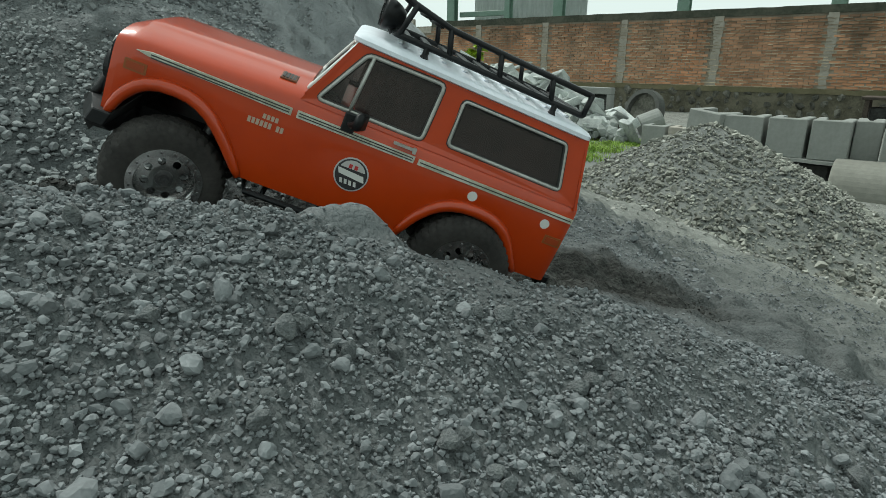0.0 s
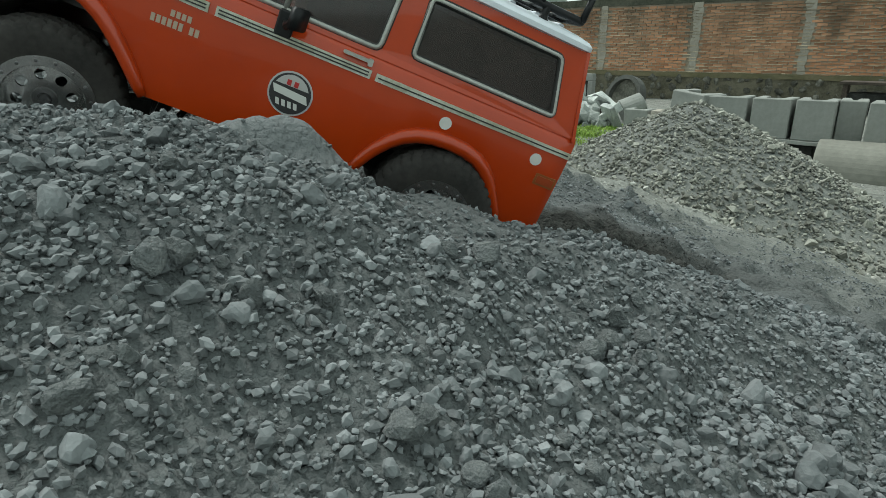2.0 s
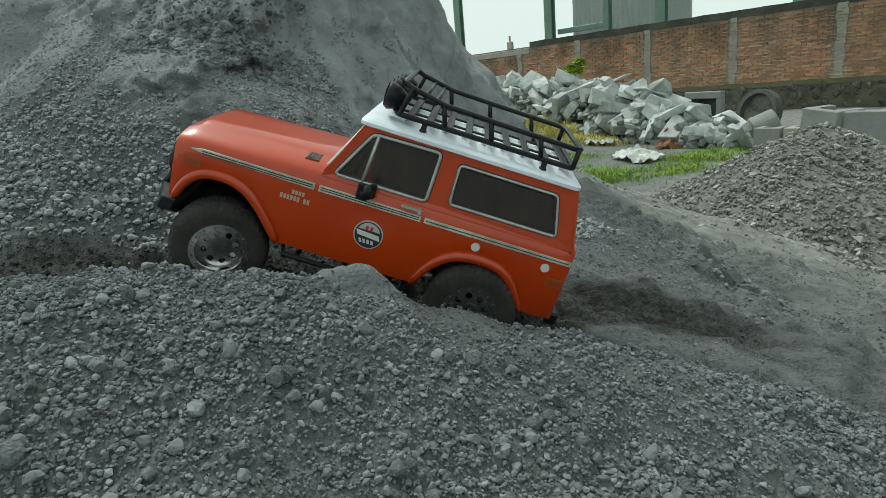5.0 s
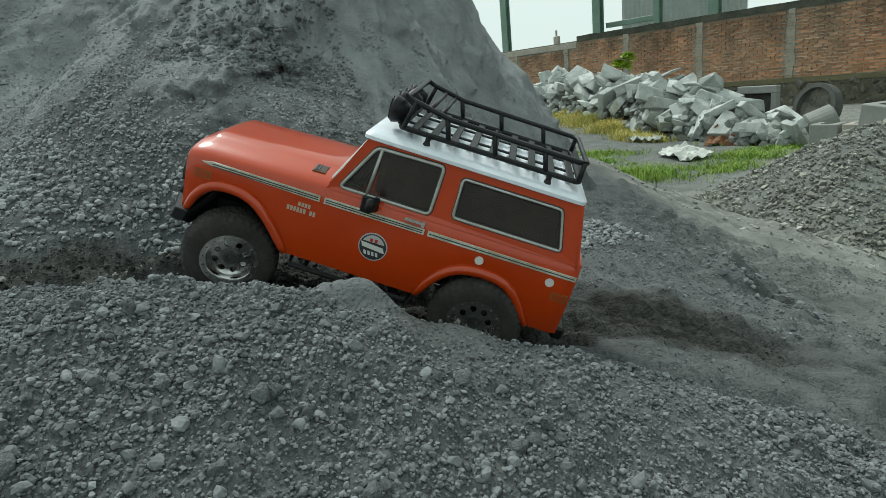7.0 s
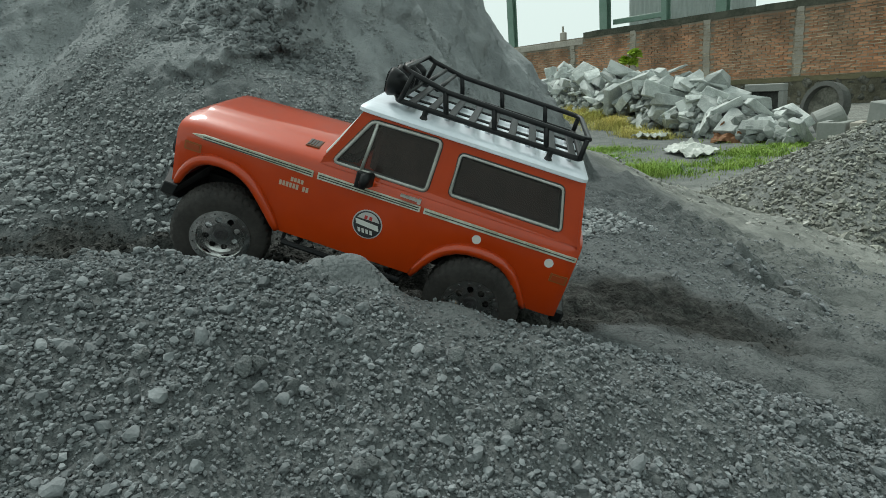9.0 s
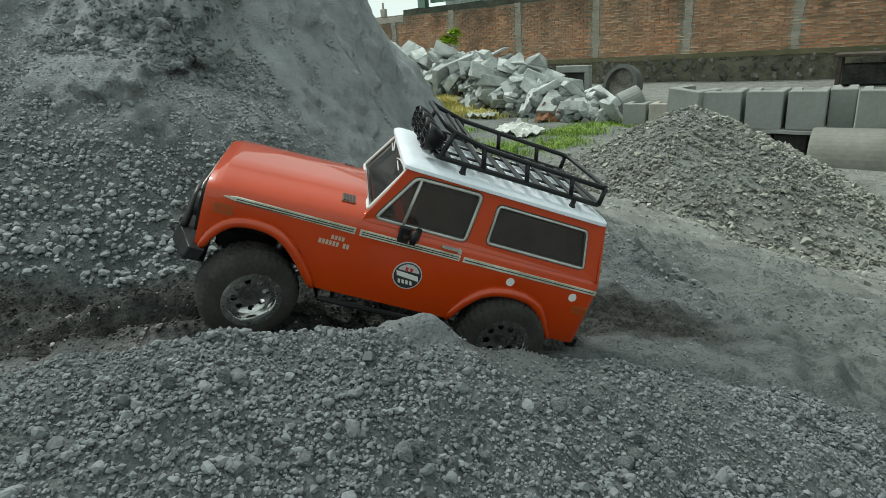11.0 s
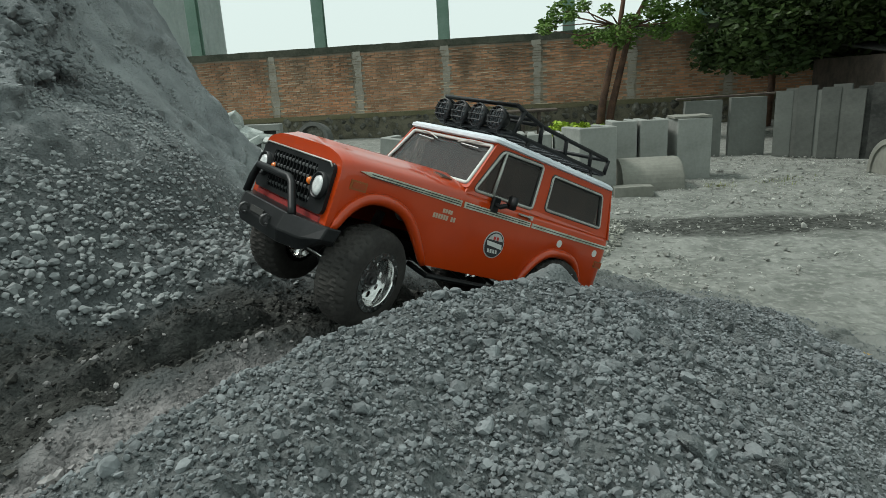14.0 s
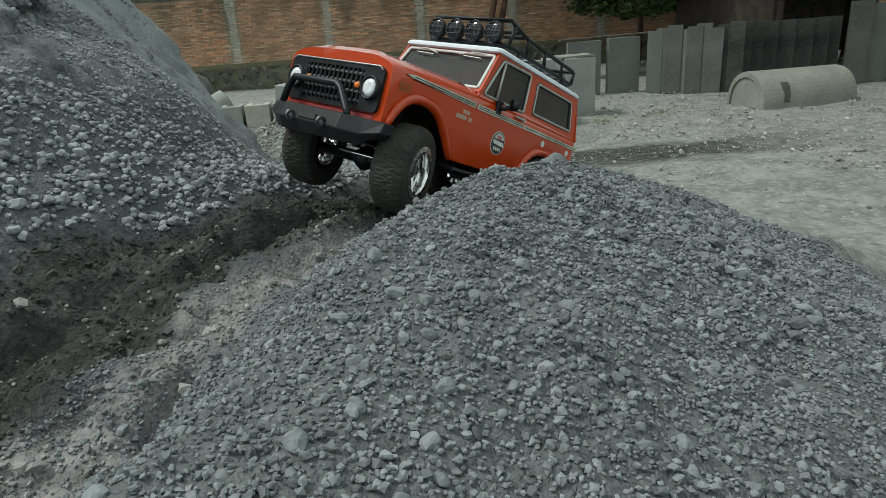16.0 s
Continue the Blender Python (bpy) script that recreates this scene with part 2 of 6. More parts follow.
def lie(x, y):
    """The ground's height without its grain."""
    s, d = to_track(x, y)
    floor = np.interp(s, (-6, -2.4, -0.9, -0.65, -0.5, -0.35, -0.2, 0.0, 0.2, 0.32, 0.5, 0.9, 2.0), (YARD, YARD, 0.425, 0.535, 0.585, 0.62, 0.645, 0.705, 0.765, 0.78, 0.77, 0.755, 0.66))
    crest = np.interp(s, (-6, -2.4, -0.9, -0.65, -0.5, -0.4, -0.32, -0.25, -0.18, -0.12, -0.06, 0.0, 0.08, 0.15, 0.20, 0.25, 0.36, 0.5, 0.8, 2.0),
                      (YARD, YARD, 0.435, 0.553, 0.620, 0.667, 0.690, 0.711, 0.731, 0.751, 0.773, 0.793, 0.816, 0.832, 0.845, 0.853, 0.852, 0.86, 0.85, 0.70))
    brow = np.interp(s, (-2.4, -0.3, 0.0, 0.3, 0.5, 0.8, 1.5), (0.1, 0.10, 0.11, 0.15, 0.24, 0.36, 0.6))
    foot = np.interp(s, (-2, -0.3, 0.27, 0.37, 0.49, 0.6, 0.7, 0.9, 1.5), (0.04, 0.035, 0.025, 0.03, 0.07, 0.12, 0.19, 0.3, 0.5))
    fall = np.interp(s, (-2.4, -1.0, -0.45, -0.25, 0.0, 1.0), (0.0, 0.20, 0.44, 0.45, 0.44, 0.45))
    past = np.maximum(d - brow - 0.05, 0)
    ridge = crest - fall * (np.sqrt(past**2 + 0.05**2) - 0.05)
    z = floor + (ridge - floor) * step(0, 1, (d - foot) / np.maximum(brow - foot, 0.05))
    # wheel tracks
    shift = np.interp(s, (0.3, 0.5, 0.7, 1.0), (0, 0.03, 0.1, 0.25))
    for c in (-0.02, -0.195):
        z = z - 0.018 * np.exp(-(((d - shift - c) / 0.03) ** 2)) * step(-1.2, -0.3, s)
    # far side of the rut
    z = z + 0.03 * step(-0.26, -0.36, d) * step(-1.0, -0.2, s)
    # the clod on the ridge
    z = z + 0.028 * np.exp(-((np.hypot((s - 0.004) / 0.042, (d - 0.085) / 0.034)) ** 4))
    # the great pile: gravel apron and a dug face above it
    r = np.hypot(s - 0.564, d + 1.465)
    a = np.arctan2(d + 1.465, s - 0.564)
    r = r * (1 + 0.05 * np.sin(3 * a + 1) + 0.035 * np.sin(7 * a)) + 0.04 * vnoise(s * 5, d * 5, 3)
    apron = 0.79 + 0.74 * (1.15 + 0.06 * step(0.35, 0.7, s) - r) - 0.34 * step(0.25, -0.45, s)
    face = 2.30 - 1.73 * r + 0.06 * vnoise(s * 3.2, d * 3.2, 8) + 0.035 * vnoise(s * 8, d * 8, 5)
    edge_at = a + 0.05 * vnoise(r * 7, a * 3, 61)      # the face steps back past an upright edge
    face = face + (0.07 * step(2.1, 2.35, edge_at) - 0.14 * step(2.44, 2.52, edge_at) + 0.07 * step(2.6, 3.0, a)) * step(1.02, 0.85, r)
    for at, deep, wide, lo, hi in ((1.92, 0.060, 0.050, 0.78, 1.04), (1.455, 0.045, 0.030, 0.50, 0.84), (1.25, 0.040, 0.030, 0.45, 0.82), (1.66, 0.02, 0.03, 0.4, 0.8), (2.12, 0.025, 0.025, 0.45, 0.9)):
        face = face - deep * np.exp(-(((a + 0.06 * vnoise(r * 6, at * 9, 62) - at) / wide) ** 2)) * step(lo - 0.06, lo + 0.03, r) * step(hi + 0.05, hi - 0.05, r)
    r2 = np.hypot(s - 1.5, d + 1.62) + 0.05 * vnoise(s * 4, d * 4, 13)
    face = softmax(face, 2.35 - 1.5 * r2 + 0.08 * vnoise(s * 5, d * 5, 18), 0.34)
    pile = softmax(apron, np.minimum(face, 2.1), 0.05)
    z = softmax(z, pile, 0.03)
    # the whole heap runs out to the yard
    rho = np.hypot(s - 0.3, d + 0.8)
    keep = 1 - step(1.9, 3.6, rho)
    z = YARD + (z - YARD) * keep
    # the gravel mound in the yard
    u, v = (x + 0.80) / 1.25, (y - 4.35) / 1.25
    q = np.sqrt(u * u + v * v) * (1 + 0.10 * np.sin(2 * np.arctan2(v, u) + 0.5) + 0.05 * np.sin(5 * np.arctan2(v, u)))
    hill = YARD + 0.68 * (1 - np.sqrt(q * q + 0.02)) + 0.06
    z = softmax(z, hill, 0.05)
    z = z - 0.17 * step(8.0, 14.0, y)
    # the rise under the rubble
    u, v = (x + 8.2) * 0.83 - (y - 11.2) * 0.55, (x + 8.2) * 0.55 + (y - 11.2) * 0.83
    z = z + 0.42 * np.exp(-((v / 1.5) ** 2)) * step(4.2, -0.5, u) * step(-9, -3, u)
    return z


def height(x, y):
    s, d = to_track(x, y)
    near = np.exp(-((np.hypot(s, d) / 1.6) ** 2))
    rut = rut_part(s, d)
    z = lie(x, y)
    z = z + 0.020 * fbm(x * 2.1, y * 2.1, 3, 20) * (0.3 + 0.7 * step(0.3, 1.2, np.hypot(s, d)))
    z = z + 0.008 * fbm(x * 11, y * 11, 3, 30)
    z = z + (rut + 0.6 * clay_part(s, d)) * (0.024 * fbm(s * 2.2, d * 17, 2, 33) + 0.008 * fbm(s * 9, d * 20, 2, 32) + 0.012 * np.abs(fbm(x * 22, y * 22, 2, 34)) - 0.004)
    z = z + 0.026 * bank_part(s, d) * rut
    z = z + 0.004 * vnoise(x * 34, y * 34, 36) * near
    # crumbs of caked sand on the ridge, larger lumps on the pile's foot
    ridge = step(-0.02, 0.05, d) * step(-0.75, -0.3, s) * (1 - rut) * (0.45 + 0.55 * step(-0.3, 0.25, fbm(x * 5, y * 5, 3, 90)))
    z = z + ridge * (0.40 * crumbs(s, d, 0.013, 301) + 0.20 * crumbs(s, d, 0.030, 311) - 0.004)
    z = z + rut * (0.5 * crumbs(s * 0.8, d, 0.020, 321) + 0.3 * crumbs(s * 0.6, d, 0.045, 331) - 0.009)
    r = np.hypot(s - 0.564, d + 1.465)
    foot = step(1.32, 1.2, r) * step(0.72, 0.95, r) * (1 - rut)
    z = z + foot * 0.35 * crumbs(s, d, 0.034, 341)
    # cracks where the clay parts from the ridge
    brink = np.interp(s, RUT_S, RUT_EDGE) + np.interp(s, (0.2, 0.36, 0.53, 0.61, 1.3), (0.03, 0.075, 0.125, 0.115, 0.13)) + 0.02 * vnoise(s * 13, 0 * s, 46)
    z = z - 0.022 * np.exp(-(((d - brink) / 0.010) ** 2)) * step(0.05, 0.35, vnoise(s * 8, 0 * s, 47)) * step(0.3, 0.4, s)
    back = step(-0.25, -0.7, s) * step(3.2, 1.2, np.hypot(s, d))
    z = z + back * (0.034 * fbm(x * 3.7, y * 3.7, 3, 64) + 0.020 * np.abs(fbm(x * 12, y * 12, 2, 66)) * step(-0.2, 0.5, fbm(x * 4, y * 4, 2, 67)) + 0.006 * fbm(x * 20, y * 20, 2, 65))
    z = z + back * (1 - rut) * (0.55 * crumbs(x, y, 0.055, 381) * step(-0.1, 0.4, fbm(x * 4, y * 4, 2, 67)) + 0.55 * crumbs(x, y, 0.028, 391) * step(-0.3, 0.3, fbm(x * 6, y * 6, 2, 70)) - 0.004)
    # the hole in the sand, with caked blocks on its rim
    cave = np.hypot((s - HOLE[0]) / 0.050, (d - HOLE[1]) / 0.075) + 0.30 * fbm(x * 16, y * 16, 2, 68)
    z = z - 0.30 * step(1.15, 0.90, cave) + np.exp(-(((cave - 1.6) / 0.5) ** 2)) * (0.012 + 0.9 * crumbs(x, y, 0.05, 395))
    return z


def axis(spans, reach):
    """Even steps over the spans (from, to, step), growing steps beyond them."""
    mid = [q for lo, hi, fine in spans for q in np.arange(lo, hi - fine / 2, fine)]
    ends = []
    for x, grow, way in ((spans[-1][1], spans[-1][2], 1), (spans[0][0], spans[0][2], -1)):
        out = [x] if way > 0 else []
        while abs(x) < reach:
            grow *= 1.09
            x += way * grow
            out.append(x)
        ends.append(out)
    return np.array(ends[1][::-1] + mid + ends[0])


def face_shift(s, d, z):
    """How far the clumps of caked sand stand out of the pile's dug face."""
    r, a = np.hypot(s - 0.564, d + 1.465), np.arctan2(d + 1.465, s - 0.564)
    u = 0.8 * a
    inner = step(1.02, 0.92, r) * step(0.2, 0.35, r)
    fine = fbm(u * 30, z * 30, 3, 155)
    crop = np.exp(-(((u - 1.43) / 0.17) ** 4)) * step(1.075, 1.10, z + 0.05 * fbm(u * 11, z * 4, 3, 157)) * step(1.32, 1.20, z + 0.04 * fbm(u * 6, z * 6, 2, 159))
    some = step(0.05, 0.5, fbm(u * 4.5, z * 5.5, 3, 149)) * inner
    caked = 0.55 * crumbs(u, z, 0.060, 351) + 0.55 * crumbs(u, z, 0.027, 361)
    out = crop * (0.026 + 1.2 * caked + 0.9 * crumbs(u, z, 0.016, 366)) + some * (1 - crop) * 1.0 * caked
    out = out + inner * (0.010 * fbm(u * 14, z * 2.5, 3, 158) + 0.005 * fine + 0.34 * crumbs(u, z, 0.024, 371) * step(-0.3, 0.4, fbm(u * 7, z * 7, 2, 148)))
    us, ud = np.cos(a) * out, np.sin(a) * out
    return us * AHEAD[0] + ud * ASIDE[0], us * AHEAD[1] + ud * ASIDE[1]


def terrain():
    sa, da = axis(((-1.45, -0.5, 0.0085), (-0.5, 0.95, 0.0045), (0.95, 1.15, 0.0075)), 120.0), axis(((-1.35, -0.3, 0.0075), (-0.3, 0.0, 0.006), (0.0, 0.56, 0.0042)), 120.0)
    S, D = np.meshgrid(sa, da, indexing="ij")
    X, Y = ORIGIN[0] + S * AHEAD[0] + D * ASIDE[0], ORIGIN[1] + S * AHEAD[1] + D * ASIDE[1]
    Z = height(X, Y)
    dx, dy = face_shift(S, D, Z)
    X, Y = X + dx, Y + dy
    R = np.hypot(S - 0.564, D + 1.465)
    v = np.stack([X, Y, Z], -1).reshape(-1, 3)
    n, m = S.shape
    i = np.arange(n * m).reshape(n, m)
    f = np.stack([i[:-1, :-1], i[1:, :-1], i[1:, 1:], i[:-1, 1:]], -1).reshape(-1, 4)
    f = f[:, ::-1]
    me = grid_mesh("ground", v, f)
    damp = me.attributes.new("damp", "FLOAT", "POINT")
    damp.data.foreach_set("value", (rut_part(S, D) * (1 - 0.18 * bank_part(S, D))).astype(np.float32).ravel())
    dust = me.attributes.new("dust", "FLOAT", "POINT")
    yard = (1 - 0.4 * np.exp(-(np.hypot(X + 0.8, Y - 4.35) / 1.25) ** 6)) * step(0.5, 2.3, np.hypot(S - 0.2, D + 0.3)) * step(1.1, 1.5, np.hypot(S - 0.564, D + 1.465))
    yard = yard * (1 - 0.6 * step(-1.6, -3.2, X) * step(13, 9, Y))
    # a paler grey over the pile's dug face and the clod
    paler = me.attributes.new("paler", "FLOAT", "POINT")
    paler.data.foreach_set("value", (step(1.02, 0.82, R) * (0.75 + 0.25 * vnoise(S * 4, D * 4, 77)) + 0.5 * np.exp(-np.hypot((S - 0.004) / 0.052, (D - 0.085) / 0.044) ** 4)).astype(np.float32).ravel())
    dust.data.foreach_set("value", np.clip(yard, 0, 1).astype(np.float32).ravel())
    clay = me.attributes.new("clay", "FLOAT", "POINT")
    clay.data.foreach_set("value", clay_part(S, D).astype(np.float32).ravel())
    return me


def ground_material():
    m = bpy.data.materials.new("volcanic_sand")
    m.use_nodes = True
    nt, ln = m.node_tree.nodes, m.node_tree.links
    b = nt["Principled BSDF"]
    b.inputs["Roughness"].default_value, b.inputs["Specular IOR Level"].default_value = 0.92, 0.2
    co = nt.new("ShaderNodeTexCoord").outputs["Object"]

    def noise_at(scale, detail=5):
        n = nt.new("ShaderNodeTexNoise")
        n.inputs["Scale"].default_value, n.inputs["Detail"].default_value = scale, detail
        ln.new(co, n.inputs["Vector"])
        return n.outputs["Fac"]

    def mixed(f, a, c):
        x = nt.new("ShaderNodeMix")
        x.data_type = "RGBA"
        ln.new(f, x.inputs["Factor"])
        for key, val in (("A", a), ("B", c)):
            if isinstance(val, tuple):
                x.inputs[key].default_value = (*val, 1)
            else:
                ln.new(val, x.inputs[key])
        return x.outputs["Result"]

    def span(v, lo, hi):
        r = nt.new("ShaderNodeMapRange")
        r.inputs["From Min"].default_value, r.inputs["From Max"].default_value = lo, hi
        ln.new(v, r.inputs["Value"])
        return r.outputs["Result"]

    def cells(scale):
        n = nt.new("ShaderNodeTexVoronoi")
        n.inputs["Scale"].default_value = scale
        ln.new(co, n.inputs["Vector"])
        return n

    grit = cells(230)
    fine = mixed(span(grit.outputs["Color"], 0.15, 0.85), (0.046, 0.051, 0.052), (0.138, 0.150, 0.149))
    fine = mixed(span(noise_at(420, 3), 0.35, 0.75), fine, (0.088, 0.097, 0.098))
    coarse = mixed(span(noise_at(2.5), 0.35, 0.7), (0.088, 0.097, 0.098), (0.140, 0.150, 0.149))
    dry = mixed(span(noise_at(28), 0.4, 0.6), fine, coarse)
    at = nt.new("ShaderNodeAttribute")
    at.attribute_name = "damp"
    turn = nt.new("ShaderNodeMapping")
    turn.vector_type = "TEXTURE"
    turn.inputs["Rotation"].default_value[2] = math.atan2(AHEAD[1], AHEAD[0])
    turn.inputs["Scale"].default_value = (0.16, 0.022, 0.05)
    ln.new(co, turn.inputs["Vector"])
    streak = nt.new("ShaderNodeTexNoise")
    streak.inputs["Scale"].default_value, streak.inputs["Detail"].default_value = 1.0, 5
    ln.new(turn.outputs["Vector"], streak.inputs["Vector"])
    wet = mixed(span(noise_at(60), 0.38, 0.66), (0.0172, 0.0178, 0.0160), (0.040, 0.0412, 0.0372))
    wet = mixed(span(streak.outputs["Fac"], 0.42, 0.64), wet, mixed(span(noise_at(120), 0.4, 0.6), (0.033, 0.0342, 0.0315), (0.072, 0.0740, 0.0685)))
    du = nt.new("ShaderNodeAttribute")
    du.attribute_name = "dust"
    pale = mixed(span(noise_at(6), 0.35, 0.65), (0.145, 0.153, 0.138), (0.25, 0.258, 0.235))
    far_off = span(du.outputs["Fac"], 0.86, 0.99)
    flecked = mixed(span(noise_at(26, 9), 0.50, 0.72), pale, (0.31, 0.315, 0.288))
    flecked = mixed(span(noise_at(17, 9), 0.45, 0.28), flecked, (0.13, 0.136, 0.122))
    pale = mixed(far_off, pale, flecked)
    dry = mixed(du.outputs["Fac"], dry, pale)

    def maths(kind, a, c):
        x = nt.new("ShaderNodeMath")
        x.operation = kind
        for k, val in enumerate((a, c)):
            if isinstance(val, (int, float)):
                x.inputs[k].default_value = val
            else:
                ln.new(val, x.inputs[k])
        return x.outputs[0]

    # a wet strip across the yard
    xyz = nt.new("ShaderNodeSeparateXYZ")
    ln.new(co, xyz.inputs[0])
    wave = maths("MULTIPLY", maths("SUBTRACT", noise_at(2.3, 5), 0.5), 0.9)
    off = maths("ABSOLUTE", maths("SUBTRACT", maths("ADD", xyz.outputs["Y"], wave), 4.3), 0.0)
    strip_ = maths("MULTIPLY", span(off, 0.42, 0.2), maths("MULTIPLY", span(maths("ADD", xyz.outputs["X"], wave), 0.45, 0.8), span(maths("ADD", xyz.outputs["X"], wave), 3.6, 2.3)))
    strip_ = maths("MULTIPLY", strip_, span(noise_at(14), 0.26, 0.42))
    dry = mixed(strip_, dry, mixed(span(noise_at(30), 0.4, 0.6), (0.028, 0.030, 0.026), (0.078, 0.081, 0.073)))
    paler_at = nt.new("ShaderNodeAttribute")
    paler_at.attribute_name = "paler"
    dry = mixed(paler_at.outputs["Fac"], dry, mixed(span(noise_at(11), 0.35, 0.65), (0.205, 0.222, 0.226), (0.31, 0.332, 0.332)))
    cl = nt.new("ShaderNodeAttribute")
    cl.attribute_name = "clay"
    dry = mixed(cl.outputs["Fac"], dry, mixed(span(noise_at(55), 0.38, 0.62), (0.150, 0.145, 0.143), (0.262, 0.251, 0.246)))
    ln.new(mixed(at.outputs["Fac"], dry, wet), b.inputs["Base Color"])
    bp, bp2 = nt.new("ShaderNodeBump"), nt.new("ShaderNodeBump")
    bp.inputs["Strength"].default_value, bp.inputs["Distance"].default_value = 0.5, 0.003
    bp2.inputs["Strength"].default_value, bp2.inputs["Distance"].default_value = 0.7, 0.002
    ln.new(noise_at(150, 4), bp.inputs["Height"])
    lumpy = nt.new("ShaderNodeBump")
    lumpy.inputs["Strength"].default_value, lumpy.inputs["Distance"].default_value = 0.8, 0.014
    ln.new(noise_at(42, 5), lumpy.inputs["Height"])
    ln.new(lumpy.outputs["Normal"], bp.inputs["Normal"])
    ln.new(noise_at(700, 3), bp2.inputs["Height"])
    last = bp
    more = nt.new("ShaderNodeBump")
    more.invert = True
    more.inputs["Strength"].default_value, more.inputs["Distance"].default_value = 0.6, 0.003
    ln.new(grit.outputs["Distance"], more.inputs["Height"])
    ln.new(last.outputs["Normal"], more.inputs["Normal"])
    last = more
    ln.new(last.outputs["Normal"], bp2.inputs["Normal"])
    ln.new(bp2.outputs["Normal"], b.inputs["Normal"])
    return m


M_sand = ground_material()
ground = part("ground", terrain(), M_sand)
tagged(ground, "grey volcanic sand and gravel heaped in a yard", "ground", kind="structure")


# ---------------------------------------------------------------- brick wall
WALL_Y, BAY, FIRST = 17.0, 2.48, -6.91
rng = np.random.default_rng(7)


def lump(seed, sub=1, rough=0.25, flat=1.0):
    """One angular stone about one across, as arrays."""
    r = np.random.default_rng(seed)
    bm = bmesh.new()
    bmesh.ops.create_icosphere(bm, subdivisions=sub, radius=0.5)
    v = np.array([tuple(p.co) for p in bm.verts])
    f = np.array([[p.index for p in q.verts] for q in bm.faces])
    bm.free()
    v *= 1 + r.uniform(-rough, rough, (len(v), 1))
    for _ in range(5):                      # chips struck off
        n = r.normal(size=3)
        n /= np.linalg.norm(n)
        over = np.maximum(v @ n - r.uniform(0.24, 0.40), 0)
        v -= over[:, None] * n * 0.9
    v *= np.array((1, r.uniform(0.7, 1.0), r.uniform(0.55, 0.85) * flat))
    return v, f


def lump_mesh(name, seed, sub=2, rough=0.12, flat=1.0, smooth=False):
    v, f = lump(seed, sub, rough, flat)
    return grid_mesh(name, v, f, smooth)


def turns(n, r):
    """n random turns as matrices."""
    q = r.normal(size=(n, 4))
    q /= np.linalg.norm(q, axis=1)[:, None]
    w, x, y, z = q.T
    return np.stack([np.stack([1 - 2 * (y * y + z * z), 2 * (x * y - z * w), 2 * (x * z + y * w)], -1),
                     np.stack([2 * (x * y + z * w), 1 - 2 * (x * x + z * z), 2 * (y * z - x * w)], -1),
                     np.stack([2 * (x * z - y * w), 2 * (y * z + x * w), 1 - 2 * (x * x + y * y)], -1)], 1)


def stones_mesh(name, x, y, z, size, kinds, r):
    """Many stones joined in one mesh."""
    vs, fs, base = [], [], 0
    pick = r.integers(0, len(kinds), len(x))
    for k, (v, f) in enumerate(kinds):
        i = np.nonzero(pick == k)[0]
        if not len(i):
            continue
        p = np.einsum("nij,vj->nvi", turns(len(i), r), v) * size[i][:, None, None]
        p[..., 2] *= 0.85
        p += np.stack([x[i], y[i], z[i]], -1)[:, None]
        fs.append((f[None] + (base + np.arange(len(i)) * len(v))[:, None, None]).reshape(-1, 3))
        vs.append(p.reshape(-1, 3))
        base += len(i) * len(v)
    return grid_mesh(name, np.concatenate(vs), np.concatenate(fs), False)


def box_arrays(cx, cy, cz, w, l, h):
    """Boxes joined, from arrays of middles and sizes."""
    c = np.array([(-1, -1, -1), (1, -1, -1), (1, 1, -1), (-1, 1, -1), (-1, -1, 1), (1, -1, 1), (1, 1, 1), (-1, 1, 1)]) / 2
    q = np.array([(0, 3, 2, 1), (4, 5, 6, 7), (0, 1, 5, 4), (1, 2, 6, 5), (2, 3, 7, 6), (3, 0, 4, 7)])
    v = c[None] * np.stack([w, l, h], -1)[:, None] + np.stack([cx, cy, cz], -1)[:, None]
    f = q[None] + (np.arange(len(cx)) * 8)[:, None, None]
    return v.reshape(-1, 3), f.reshape(-1, 4)


